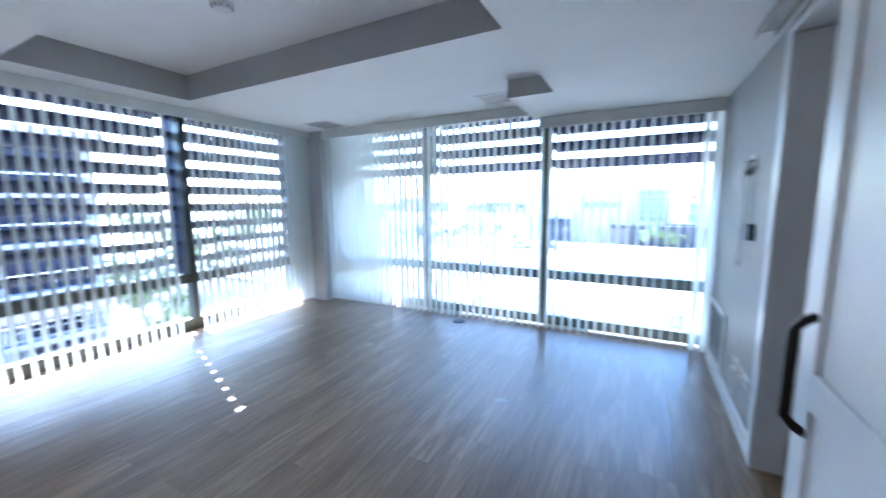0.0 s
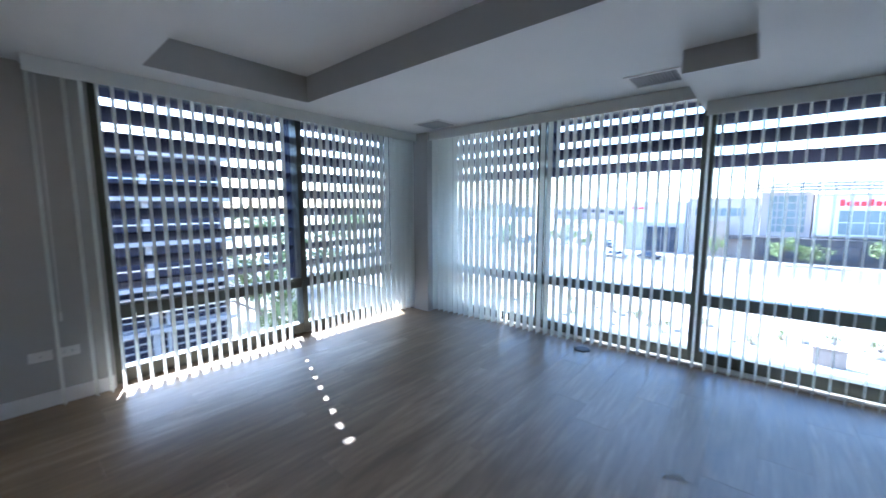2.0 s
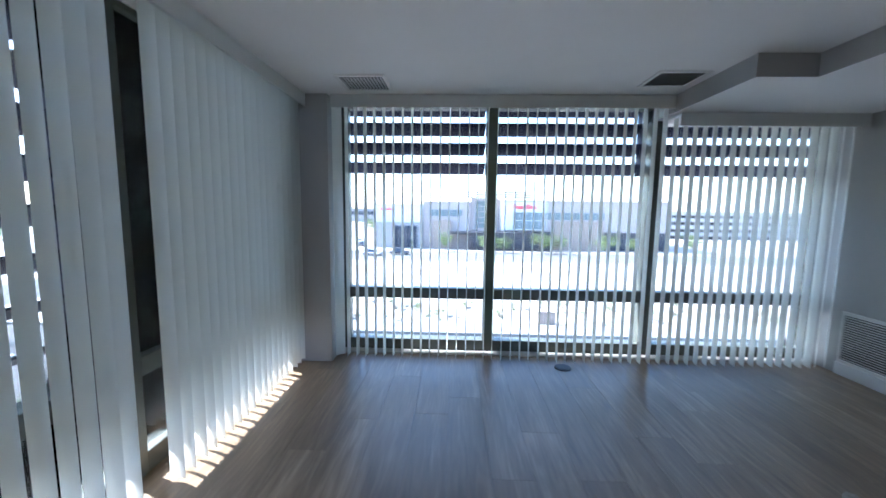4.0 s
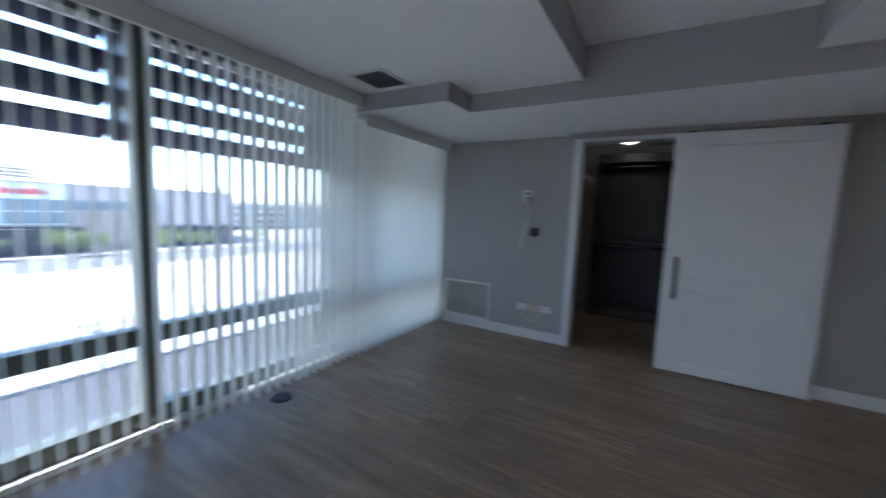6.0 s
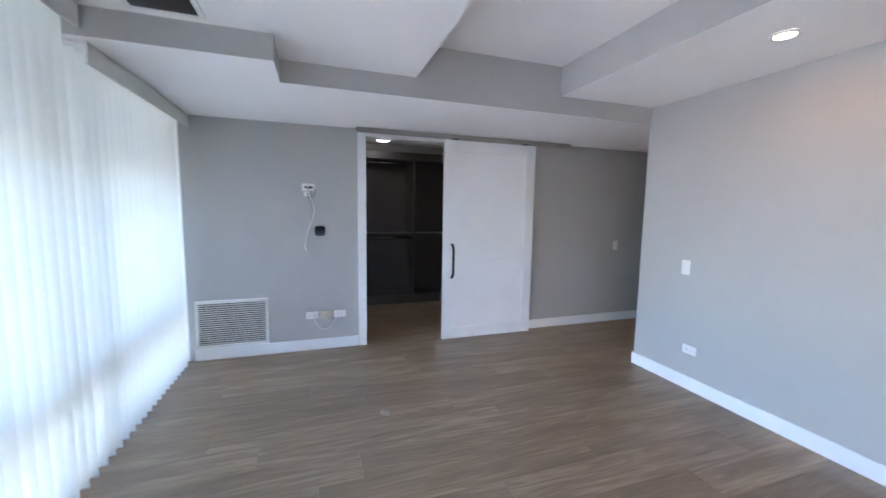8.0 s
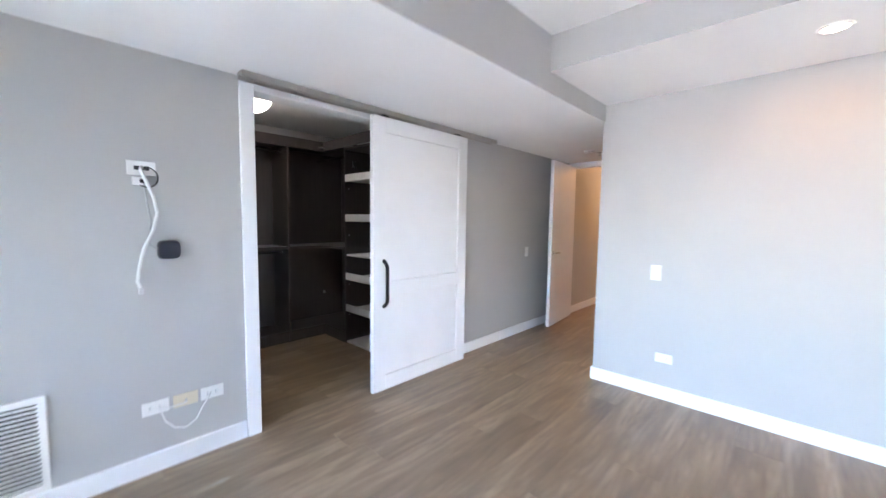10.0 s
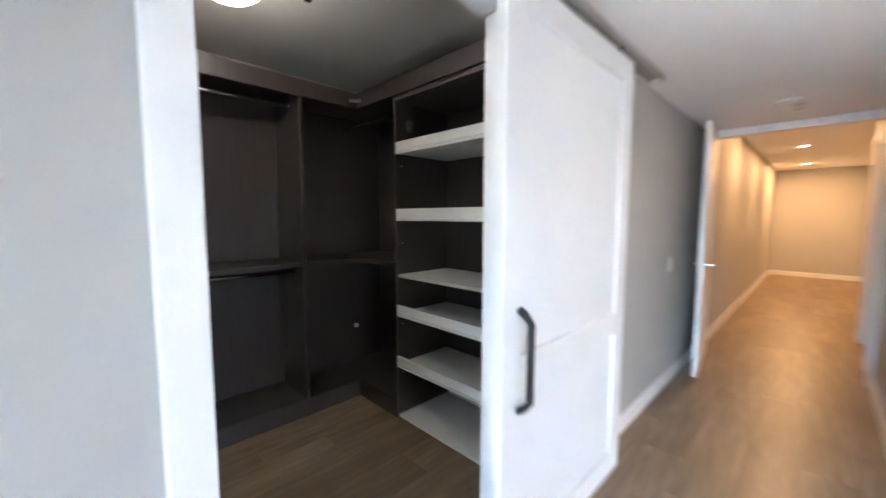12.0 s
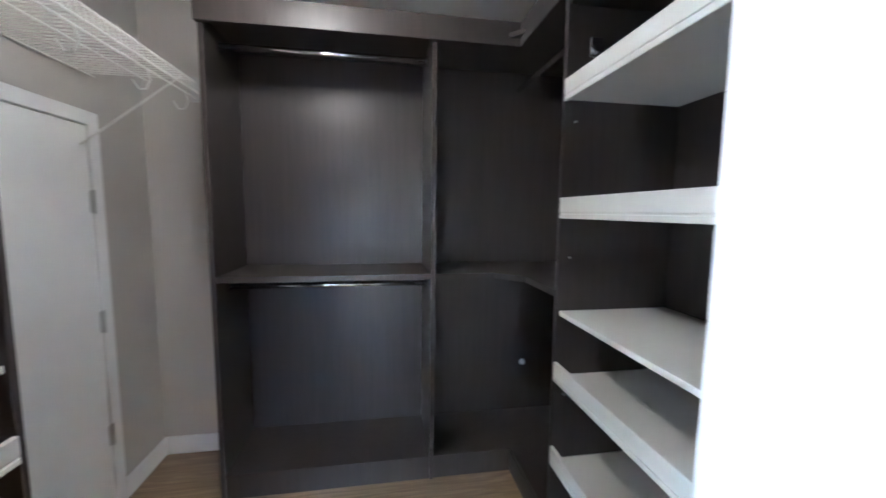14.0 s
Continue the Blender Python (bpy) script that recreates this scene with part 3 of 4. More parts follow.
# wall plates: built facing -y at the origin, then turned
def plate(name, m, label, category, kind, wide=True, material=PLASTIC):
    w = thing(name, m.translation, label, category, "wall plates")
    a, b = (0.0575, 0.035) if wide else (0.035, 0.0575)
    pl = part("cover", box(B(), (-a, -0.006, -b), (a, 0, b), 0.002, m), material, w)
    if kind == "outlet":
        for s in (-1, 1):
            c = (s * 0.02, 0) if wide else (0, s * 0.02)
            f = part("socket", box(B(), (c[0] - 0.015, -0.0085, c[1] - 0.014), (c[0] + 0.015, -0.006, c[1] + 0.014), 0.002, m), material, w)
            for dx, dz in ((-0.005, 0.006), (-0.005, -0.006), (0.007, 0)):
                d = 0.0045 if dx < 0 else 0.002
                part("slot", box(B(), (c[0] + dx - d, -0.0092, c[1] + dz - 0.001), (c[0] + dx + d, -0.0085, c[1] + dz + 0.001), 0, m), GREYDARK, f)
    elif kind == "switch":
        part("rocker", box(B(), (-0.0165, -0.011, -0.033), (0.0165, -0.006, 0.033), 0.002, m), material, w)
    elif kind == "coax":
        part("jack", cyl(B(), m @ Vector((0, -0.006, 0)), m @ Vector((0, -0.02, 0)), 0.005, 10), STEEL, w)
    elif kind == "brush":
        part("slot", box(B(), (-0.03, -0.008, -0.01), (0.03, -0.006, 0.01), 0, m), GREYDARK, w)
    return w


N = lambda x, z: Matrix.Translation((x, CY, z))
E_ = lambda y, z: Matrix.Translation((LX, y, z)) @ Matrix.Rotation(radians(-90), 4, "Z")
S_ = lambda x, z: Matrix.Translation((x, SY, z)) @ Matrix.Rotation(radians(180), 4, "Z")
plate("light_switch", E_(3.385, 0.965), "white rocker light switch on the grey wall", "switch", "switch", wide=False)
plate("wall_outlet", E_(3.30, 0.318), "white horizontal wall outlet above the baseboard", "outlet", "outlet")
plate("light_switch", N(4.64, 0.975), "white rocker light switch near the entry door", "switch", "switch", wide=False)
plate("wall_outlet", N(0.997, 0.345), "white wall outlet with a cable plugged in", "outlet", "outlet")
plate("cable_plate", N(1.13, 0.345), "ivory coaxial wall plate between two outlets", "wall plate", "coax", material=BEIGE)
plate("wall_outlet", N(1.258, 0.345), "white wall outlet beside a coaxial plate", "outlet", "outlet")
plate("cable_plate", N(0.985, 1.58), "white wall plate with loose cables hanging out", "wall plate", "brush")
plate("wall_outlet", S_(3.345, 0.362), "white wall outlet behind the blind end", "outlet", "outlet")
plate("cable_plate", S_(3.483, 0.362), "white blank cable plate beside the outlet", "wall plate", "coax")

# hanging cables
w = thing("loose_cable", (0.985, CY - 0.02, 1.57), "flat white cable dangling from the wall plate", "cable")
bm = B()
pts = []
for p in ((0.985, 4.99, 1.585), (0.975, 4.955, 1.57), (0.99, 4.945, 1.52), (1.02, 4.95, 1.44), (1.035, 4.96, 1.36), (1.015, 4.965, 1.27), (0.975, 4.968, 1.18), (0.955, 4.97, 1.09), (0.945, 4.968, 1.02), (0.955, 4.965, 0.985)):
    pts.append(p)
tube(bm, pts, 0.0075, 8)
smooth(part("cord", bm, CABLE, w))
part("plug", box(B(), (0.947, 4.958, 0.955), (0.968, 4.972, 0.99), 0.002), STEEL, w)
w = thing("thermostat_cable", (1.0, CY - 0.01, 1.4), "thin grey cable running down to the thermostat", "cable")
smooth(part("cord", tube(B(), [(0.985, 4.992, 1.57), (0.99, 4.985, 1.5), (1.0, 4.988, 1.4), (1.012, 4.99, 1.32), (1.005, 4.988, 1.25), (1.0, 4.985, 1.2), (1.04, 4.985, 1.175)], 0.004, 6), VENTGREY, w))
w = thing("power_cord", (0.985, CY - 0.02, 1.57), "thin black cord looping at the wall plate", "cable")
bm = B()
loop = []
for k in range(15):
    a = radians(100 - k * 20)
    loop.append((1.0 + 0.045 * math.cos(a), 4.98 - 0.018 * math.sin(math.pi * k / 14), 1.535 + 0.05 * math.sin(a)))
tube(bm, loop, 0.0028, 6)
smooth(part("cord", bm, BLACK, w))
part("connector", box(B(), (0.945, 4.965, 1.495), (0.985, 4.995, 1.535), 0.003), PLASTIC, w)
part("tip", box(B(), (0.972, 4.962, 1.505), (0.99, 4.966, 1.525), 0.001), BLACK, w)
w = thing("jumper_cable", (1.13, CY - 0.02, 0.3), "white cable looping between two wall plates", "cable")
bm = B()
tube(bm, [(1.01, 4.985, 0.34), (1.015, 4.965, 0.325), (1.03, 4.962, 0.27), (1.07, 4.965, 0.22), (1.12, 4.968, 0.2), (1.17, 4.966, 0.23), (1.2, 4.964, 0.29), (1.235, 4.968, 0.335), (1.245, 4.99, 0.345)], 0.004, 8)
tube(bm, [(1.02, 4.985, 0.345), (1.06, 4.968, 0.335), (1.13, 4.974, 0.338)], 0.004, 8)
smooth(part("cord", bm, CABLE, w))

# thermostat
w = thing("thermostat", (1.083, CY, 1.17), "black rounded-square glass thermostat on the wall", "thermostat")
def squircle(bm, cx, cz, r, y0, y1, n=40, p=4.0):
    a = []
    for yy, rr in ((y0, r), (y1, r * 0.94)):
        ring = []
        for k in range(n):
            t = 2 * math.pi * k / n
            c, s = math.cos(t), math.sin(t)
            q = (abs(c) ** p + abs(s) ** p) ** (-1 / p)
            ring.append(bm.verts.new((cx + rr * q * c, yy, cz + rr * q * s)))
        a.append(ring)
    for k in range(n):
        bm.faces.new((a[0][k], a[0][(k + 1) % n], a[1][(k + 1) % n], a[1][k]))
    bm.faces.new(a[0])
    bm.faces.new(a[1][::-1])
    return bm
part("backplate", squircle(B(), 1.083, 1.17, 0.05, CY, CY - 0.008), BLACK, w)
part("screen", squircle(B(), 1.083, 1.17, 0.049, CY - 0.008, CY - 0.03), SCREEN, w, "glossy black screen")

# floor outlet by the window
w = thing("floor_outlet", (0.06, 2.66, 0), "round dark metal floor outlet cover", "outlet")
bm = B()
cyl(bm, (0.06, 2.66, 0.0), (0.06, 2.66, 0.008), 0.072, 32, 0.066)
part("rim", bm, BLACK, w)
part("lid", cyl(B(), (0.06, 2.66, 0.008), (0.06, 2.66, 0.011), 0.05, 28), BLACK, w)

# scuffed residue on the boards
RESIDUE = mat("dried_residue", (0.36, 0.31, 0.25), 0.8, var=0.25, scale=30)
for x, y, a, b, turn in ((1.475, 3.645, 0.035, 0.055, 0.3), (1.19, 4.67, 0.06, 0.012, 0.1)):
    bm = B()
    ring = []
    for k in range(14):
        u = 2 * math.pi * k / 14
        q = random.uniform(0.6, 1.15)
        dx, dy = a * q * math.cos(u), b * q * math.sin(u)
        ring.append(bm.verts.new((x + dx * math.cos(turn) - dy * math.sin(turn), y + dx * math.sin(turn) + dy * math.cos(turn), 0.0006)))
    top = bm.verts.new((x, y, 0.0016))
    for k in range(14):
        bm.faces.new((ring[k], ring[(k + 1) % 14], top))
    tagged(part("residue_spot", bm, RESIDUE), "small pale dried smear on the planks", "stain", "floor smears")

# blind wand and cord
w = thing("blind_wand", (3.37, BY, 1.4), "slim white tilt wand and cord of the blind", "wand")
part("rod", cyl(B(), (3.375, BY + 0.045, 0.62), (3.365, BY + 0.03, 2.19), 0.003, 8), CABLE, w)
part("grip", cyl(B(), (3.375, BY + 0.046, 0.62), (3.374, BY + 0.045, 0.68), 0.007, 8), PLASTIC, w)

# ---- closet, other side ----
trim("baseboard", [((1.0, 6.62, 0), (1.013, 6.95, 0.1)), ((1.013, 6.937, 0), (1.44, 6.95, 0.1))], "white painted closet baseboard")
w = thing("closet_side_door", (1.0, 6.2, 0), "white flush door in the closet side wall, closed", "door")
leaf = part("leaf", box(B(), (1.001, 5.82, 0.01), (1.012, 6.545, 1.66), 0.002), WHITE, w)
for z in (0.36, 0.86, 1.36):
    hg = part("hinge", box(B(), (1.011, 6.535, z - 0.045), (1.016, 6.562, z + 0.045), 0.001), STEEL, leaf, "steel butt hinge")
    part("pin", cyl(B(), (1.019, 6.551, z - 0.048), (1.019, 6.551, z + 0.048), 0.005, 8), STEEL, hg)
trim("trim", [((1.0, 6.551, 0), (1.018, 6.61, 1.72)), ((1.0, 5.82, 1.665), (1.018, 6.551, 1.72))], "white painted side door casing")
# second shelf tower beside the doorway
w = thing("shelf_tower", (1.2, 5.45, 0), "dark woodgrain shelf tower with white shelves beside the doorway", "shelf unit")
part("side_panel", box(B(), (1.0, 5.80, 0), (1.315, 5.818, 2.085), 0.001), CAB, w)
part("side_panel", box(B(), (1.0, 5.13, 0), (1.315, 5.148, 2.085), 0.001), CAB, w)
part("back_panel", box(B(), (1.001, 5.148, 0.05), (1.012, 5.80, 2.085)), CAB, w)
for z, lip in ((1.735, 1), (1.32, 1), (0.95, 0), (0.73, 1), (0.40, 1), (0.06, 0)):
    s = part("shelf", box(B(), (1.012, 5.15, z), (1.305, 5.798, z + 0.018), 0.001), SHELF, w, "white melamine shelf")
    if lip:
        part("lip", box(box(box(B(), (1.305, 5.15, z - 0.005), (1.321, 5.798, z + 0.012), 0.002), (1.305, 5.15, z + 0.012), (1.317, 5.798, z + 0.016)), (1.305, 5.15, z + 0.016), (1.321, 5.798, z + 0.065), 0.002), SHELF, s)
# wire shelf
w = thing("wire_shelf", (1.2, 6.3, 1.86), "white coated wire shelf with a hanging rail", "shelf")
for x, z in ((1.01, 1.87), (1.2, 1.87), (1.395, 1.87), (1.405, 1.825), (1.4, 1.80)):
    part("rail", cyl(B(), (x, 5.82, z), (x, 6.615, z), 0.0035, 8), WIRE, w)
for k in range(29):
    y = 5.835 + k * 0.0268
    part("wire", tube(B(), [(1.01, y, 1.875), (1.395, y, 1.875), (1.405, y, 1.825)], 0.0018, 5), WIRE, w)
for y in (5.95, 6.25, 6.5):
    part("hook", tube(B(), [(1.4, y, 1.80), (1.412, y, 1.765), (1.395, y + 0.005, 1.735), (1.37, y + 0.01, 1.735), (1.352, y + 0.01, 1.765)], 0.003, 6), WIRE, w)
part("brace", tube(B(), [(1.39, 6.5, 1.86), (1.02, 6.5, 1.58)], 0.004, 6), WIRE, w)
part("end_bracket", box(B(), (1.375, 6.6, 1.79), (1.43, 6.62, 1.89), 0.002), STEEL, w)
# small brackets in the tower
for z in (1.92,):
    w = thing("rod_socket", (2.93, 6.1, z), "chrome rod socket on the tower side", "bracket")
    part("cup", cyl(B(), (2.93, 6.098, z), (2.93, 6.08, z), 0.022, 16), CHROME, w)
    part("plate", box(B(), (2.905, 6.092, z - 0.035), (2.955, 6.0985, z + 0.035), 0.002), CHROME, w)
w = thing("shelf_pin", (2.86, 6.1, 1.0), "row of small steel shelf pins", "pin")
for z in (0.31, 0.64, 1.17, 1.66):
    part("pin", cyl(B(), (2.86, 6.098, z), (2.86, 6.088, z), 0.004, 8), STEEL, w)
w = thing("cover_cap", (2.6, 6.92, 0.4), "round white cap on the cabinet back", "cap")
part("cap", cyl(B(), (3.02, 6.929, 0.42), (3.02, 6.92, 0.42), 0.018, 14), PLASTIC, w)

# ---- outside ----
GZ = -3.8
DIRT = mat("desert_gravel", (0.36, 0.315, 0.265), 0.95, var=0.18, scale=0.06, grain=0.6, bscale=3)
ASPH = mat("worn_asphalt", (0.05, 0.05, 0.05), 0.9, var=0.15, scale=0.3, grain=0.4, bscale=20)
KERB = mat("kerb_concrete", (0.28, 0.265, 0.245), 0.9, var=0.1, scale=1)
STUCCO_T = mat("tan_stucco", (0.33, 0.265, 0.22), 0.9, var=0.06, scale=0.3)
STUCCO_P = mat("pale_pink_stucco", (0.41, 0.355, 0.34), 0.9, var=0.06, scale=0.3)
STUCCO_W = mat("white_stucco", (0.6, 0.6, 0.6), 0.85, var=0.04, scale=0.3)
STUCCO_G = mat("grey_stucco", (0.3, 0.29, 0.3), 0.9, var=0.06, scale=0.3)
TEAL = mat("teal_glass", (0.13, 0.17, 0.185), 0.25, var=0.1, scale=0.4)
DKGLASS = mat("dark_window_glass", (0.03, 0.04, 0.06), 0.1, var=0.1, scale=0.4)
DKBASE = mat("dark_stone_base", (0.06, 0.055, 0.06), 0.7, var=0.1)
REDSIGN = mat("red_sign", (0.55, 0.03, 0.04), 0.5)
LEAF = mat("desert_leaf", (0.16, 0.2, 0.075), 0.7, var=0.35, scale=2, rand=0.2)
BARK = mat("bark", (0.13, 0.10, 0.08), 0.9, var=0.2, scale=8)
YELLOW = mat("yellow_blossom", (0.6, 0.42, 0.05), 0.7, var=0.2)
LINE = mat("road_paint", (0.7, 0.7, 0.66), 0.8)
RUBBER = mat("rubber", (0.02, 0.02, 0.02), 0.8)

bm = B()
bmesh.ops.create_grid(bm, x_segments=2, y_segments=2, size=2500, matrix=Matrix.Translation((0, 0, GZ)))
tagged(part("ground", bm, DIRT), "pale dusty desert ground", "ground", kind="structure")
tagged(part("road", box(B(), (-11.6, -300, GZ - 0.1), (-5.4, 300, GZ + 0.01)), ASPH), "asphalt road with dashed white lines", "road", kind="structure")
for k in range(30):
    tagged(part("lane_dash", box(B(), (-8.55, -60 + k * 4.5, GZ + 0.008), (-8.45, -58.2 + k * 4.5, GZ + 0.014)), LINE), "white painted lane dash", "road marking", "lane dashes", "structure")
tagged(part("road", box(B(), (-80, -27, GZ - 0.1), (60, -21, GZ + 0.011)), ASPH), "asphalt side street", "road", kind="structure")
for x0, x1 in ((-12.9, -11.6), (-5.4, -4.2)):
    tagged(part("pavement", box(B(), (x0, -300, GZ - 0.1), (x1, 300, GZ + 0.13), 0.02), KERB), "concrete pavement with raised kerb", "pavement", kind="structure")
tagged(part("road", box(B(), (-41, -60, GZ - 0.1), (-33, 70, GZ + 0.012)), mat("pale_lot_asphalt", (0.12, 0.115, 0.11), 0.95, var=0.1, scale=0.2)), "sun-bleached parking lot", "road", kind="structure")
# the lower facade under the windows
wall("facade", [((-0.5, -0.25, GZ), (4.2, -0.14, -0.05)), ((-0.5, -0.14, GZ), (-0.44, 7.2, -0.05))], "lower storey facade under the windows", STUCCO_T)
wall("roof_slab", [((-0.7, -0.1, 2.75), (13.4, 7.4, 3.05))], "concrete roof slab over the flat", CONC)


def building(name, x, depth, y0, y1, z1, material, label, base=None):
    """A block whose face stands at x and looks to +x."""
    w = thing(name, (x - depth / 2, (y0 + y1) / 2, GZ), label, "building")
    part("wall", box(B(), (x - depth, y0, GZ), (x, y1, z1)), material, w)
    part("parapet", box(B(), (x - depth - 0.05, y0 - 0.05, z1), (x + 0.06, y1 + 0.05, z1 + 0.12)), material, w)
    if base:
        part("base_band", box(B(), (x, y0, GZ), (x + 0.05, y1, base)), DKBASE, w, "dark stone base band")
    return w


def glazing(w, x, y0, y1, z0, z1, ny, nz, material=TEAL):
    for i in range(ny):
        for k in range(nz):
            a, b = y0 + (y1 - y0) * i / ny, y0 + (y1 - y0) * (i + 1) / ny
            c, d = z0 + (z1 - z0) * k / nz, z0 + (z1 - z0) * (k + 1) / nz
            part("window", box(B(), (x + 0.005, a + 0.05, c + 0.05), (x + 0.06, b - 0.05, d - 0.05)), material, w)


def signbars(w, x, y0, y1, z0, z1, n):
    for k in range(n):
        a = y0 + (y1 - y0) * k / n
        hh = (z1 - z0) * (1.0 if k in (0, 4) else 0.68)
        part("sign_bar", box(B(), (x, a, z0), (x + 0.08, a + (y1 - y0) / n * 0.72, z0 + hh)), REDSIGN, w, "red raised sign bar")


w = building("cinema_wing", -45, 14, -8.8, -2.6, 1.75, STUCCO_W, "white cinema wing with a small red sign")
part("lower_wall", box(B(), (-45, -8.8, GZ), (-44.9, -2.6, -0.5)), STUCCO_G, w)
glazing(w, -44.9, -6.4, -3.2, GZ, -0.9, 4, 1, DKGLASS)
signbars(w, -45, -8.0, -6.2, 1.0, 1.35, 7)
w = building("shop_block", -45.6, 14, -2.5, 3.6, 2.1, STUCCO_P, "pale stucco shop block with teal glazing")
glazing(w, -45.6, -1.8, 2.6, 0.3, 1.2, 6, 1)
part("canopy", box(B(), (-45.6, 1.0, -1.9), (-43.8, 4.4, -1.6)), DKBASE, w)
part("parapet_wall", box(B(), (-45.55, -1.2, GZ), (-45.0, 1.2, -0.2)), STUCCO_T, w)
w = building("cinema_tower", -46, 10, 3.7, 7.4, 2.6, STUCCO_P, "cinema entrance tower with curved glass front")
glazing(w, -46, 4.2, 7.0, -1.2, 2.4, 4, 5)
for k in range(3):
    part("roof_ring", tube(B(), [(-47 + 2.4 * math.cos(radians(a)), 7.2 + 4.6 * math.sin(radians(a)), 2.85 + 0.3 * k) for a in range(-80, 81, 10)], 0.11, 6), STUCCO_G, w)
for a in range(-70, 71, 20):
    part("roof_post", cyl(B(), (-47 + 2.4 * math.cos(radians(a)), 7.2 + 4.6 * math.sin(radians(a)), 2.2), (-47 + 2.4 * math.cos(radians(a)), 7.2 + 4.6 * math.sin(radians(a)), 3.5), 0.06, 6), STUCCO_G, w)
w = building("cinema", -45, 22, 7.5, 28.8, 2.35, STUCCO_P, "large pale cinema building with red sign and teal glass band", base=-1.5)
part("sign_wall", box(B(), (-45, 7.5, -1.3), (-44.7, 13.2, 2.3)), STUCCO_W, w)
signbars(w, -44.7, 9.0, 12.0, 1.35, 1.95, 7)
glazing(w, -44.7, 9.0, 13.1, -1.2, 1.0, 5, 2)
glazing(w, -45, 13.3, 20.6, 0.0, 1.0, 8, 1)
part("pier", box(B(), (-45, 14.2, GZ), (-44.6, 20.4, -0.1)), STUCCO_T, w)
part("upstand", box(B(), (-46, 26.0, 2.4), (-44.9, 27.4, 3.2)), STUCCO_P, w)
for a in (21.4, 24.2, 26.6):
    part("dock_door", box(B(), (-45, a, GZ), (-44.93, a + 1.9, -2.3)), DKGLASS, w)
w = building("low_shop", -43.2, 2.2, 3.4, 13.5, -1.7, DKBASE, "low dark shop front with a terrace roof")
glazing(w, -43.2, 3.8, 13.2, GZ + 0.3, -2.1, 10, 1, DKGLASS)
# parking garage
w = thing("parking_garage", (-70, 62, GZ), "concrete parking garage with open decks", "building")
part("core", box(B(), (-90, 41, GZ), (-68, 84, 1.2)), DKBASE, w)
for z in (-2.5, -1.2, 0.1, 1.3):
    part("deck_band", box(B(), (-68, 40.5, z - 0.75), (-67.4, 84.5, z)), CONC, w)
for k in range(14):
    part("pillar", box(B(), (-67.9, 41 + k * 3.3, GZ), (-67.5, 41.5 + k * 3.3, 1.3)), CONC, w)
# far town and hills
for k in range(26):
    y = -150 + k * 13 + random.uniform(-3, 3)
    x = -120 - random.uniform(0, 60)
    hh = random.uniform(0.2, 1.4) + (2.6 if k == 4 else 0)
    w = thing("far_building", (x, y, GZ), "hazy low building in the distance", "building", "distant buildings")
    part("wall", box(B(), (x - 8, y - 5, GZ), (x, y + 5, hh)), STUCCO_G if k % 2 else STUCCO_P, w)
    glazing(w, x, y - 4.6, y + 4.6, hh - 2.2, hh - 0.9, 5, 1, DKGLASS)
    part("roof", box(B(), (x - 8.2, y - 5.2, hh), (x + 0.2, y + 5.2, hh + 0.2)), CONC, w)

# office block opposite the louvered window
NAVY = mat("navy_tinted_glass", (0.012, 0.014, 0.032), 0.35, var=0.3, scale=0.6, spec=0.15)
BAND = mat("grey_balcony_band", (0.3, 0.29, 0.3), 0.85, var=0.1, scale=0.5)
w = thing("office_block", (6, -14, GZ), "dark glass office block with pale balcony bands", "building")
part("core", box(B(), (-1.3, -22, GZ), (16, -10.4, 3.2)), NAVY, w)
for z in (-2.5, -1.15, 0.2, 1.55, 2.9):
    part("band", box(B(), (-1.5, -10.4, z), (16.2, -10.0, z + 0.13)), BAND, w)
    part("rail", box(B(), (-1.5, -10.06, z + 0.62), (16.2, -10.02, z + 0.66)), STEEL, w)
for k in range(9):
    x = -1.4 + k * 2.1
    part("mullion", box(B(), (x, -10.4, GZ), (x + 0.16, -10.25, 3.2)), BAND, w)
part("roof", box(B(), (-1.7, -22.2, 3.2), (16.4, -9.8, 3.42)), STUCCO_P, w)
for k in range(8):
    z = GZ + 0.25 + k * 0.24
    part("ground_rail", box(B(), (-1.4, -10.3, z), (16.1, -10.24, z + 0.045)), BAND, w)
for k in range(12):
    x = -1.0 + k * 1.4
    part("ground_post", box(B(), (x, -10.36, GZ), (x + 0.09, -10.24, -1.8)), BAND, w)
part("brick_band", box(B(), (-1.6, -10.0, -1.75), (16.3, -9.92, -1.3)), STUCCO_T, w)


# plants
def crown(center, rx, rz, n, leaf=0.12):
    """Many small leaves in uneven clumps."""
    bm = B()
    clumps = []
    for _ in range(max(6, n // 45)):
        while True:
            p = Vector((random.uniform(-1, 1), random.uniform(-1, 1), random.uniform(-0.8, 1)))
            if p.length < 1:
                break
        clumps.append((Vector((p.x * rx, p.y * rx, p.z * rz)), random.uniform(0.22, 0.42) * rx))
    for i in range(n):
        c, r = clumps[i % len(clumps)]
        d = Vector((random.gauss(0, 1), random.gauss(0, 1), random.gauss(0, 0.8)))
        p = Vector(center) + c + d.normalized() * r * random.uniform(0.4, 1.05)
        s = leaf * random.uniform(0.6, 1.4)
        q = Euler((random.uniform(0, 6.3), random.uniform(0, 6.3), random.uniform(0, 6.3))).to_matrix()
        vs = [bm.verts.new(p + q @ Vector(v)) for v in ((-s, 0, 0), (0, -s * 0.5, 0), (s, 0, s * 0.2), (0, s * 0.5, 0))]
        bm.faces.new(vs)
    return bm


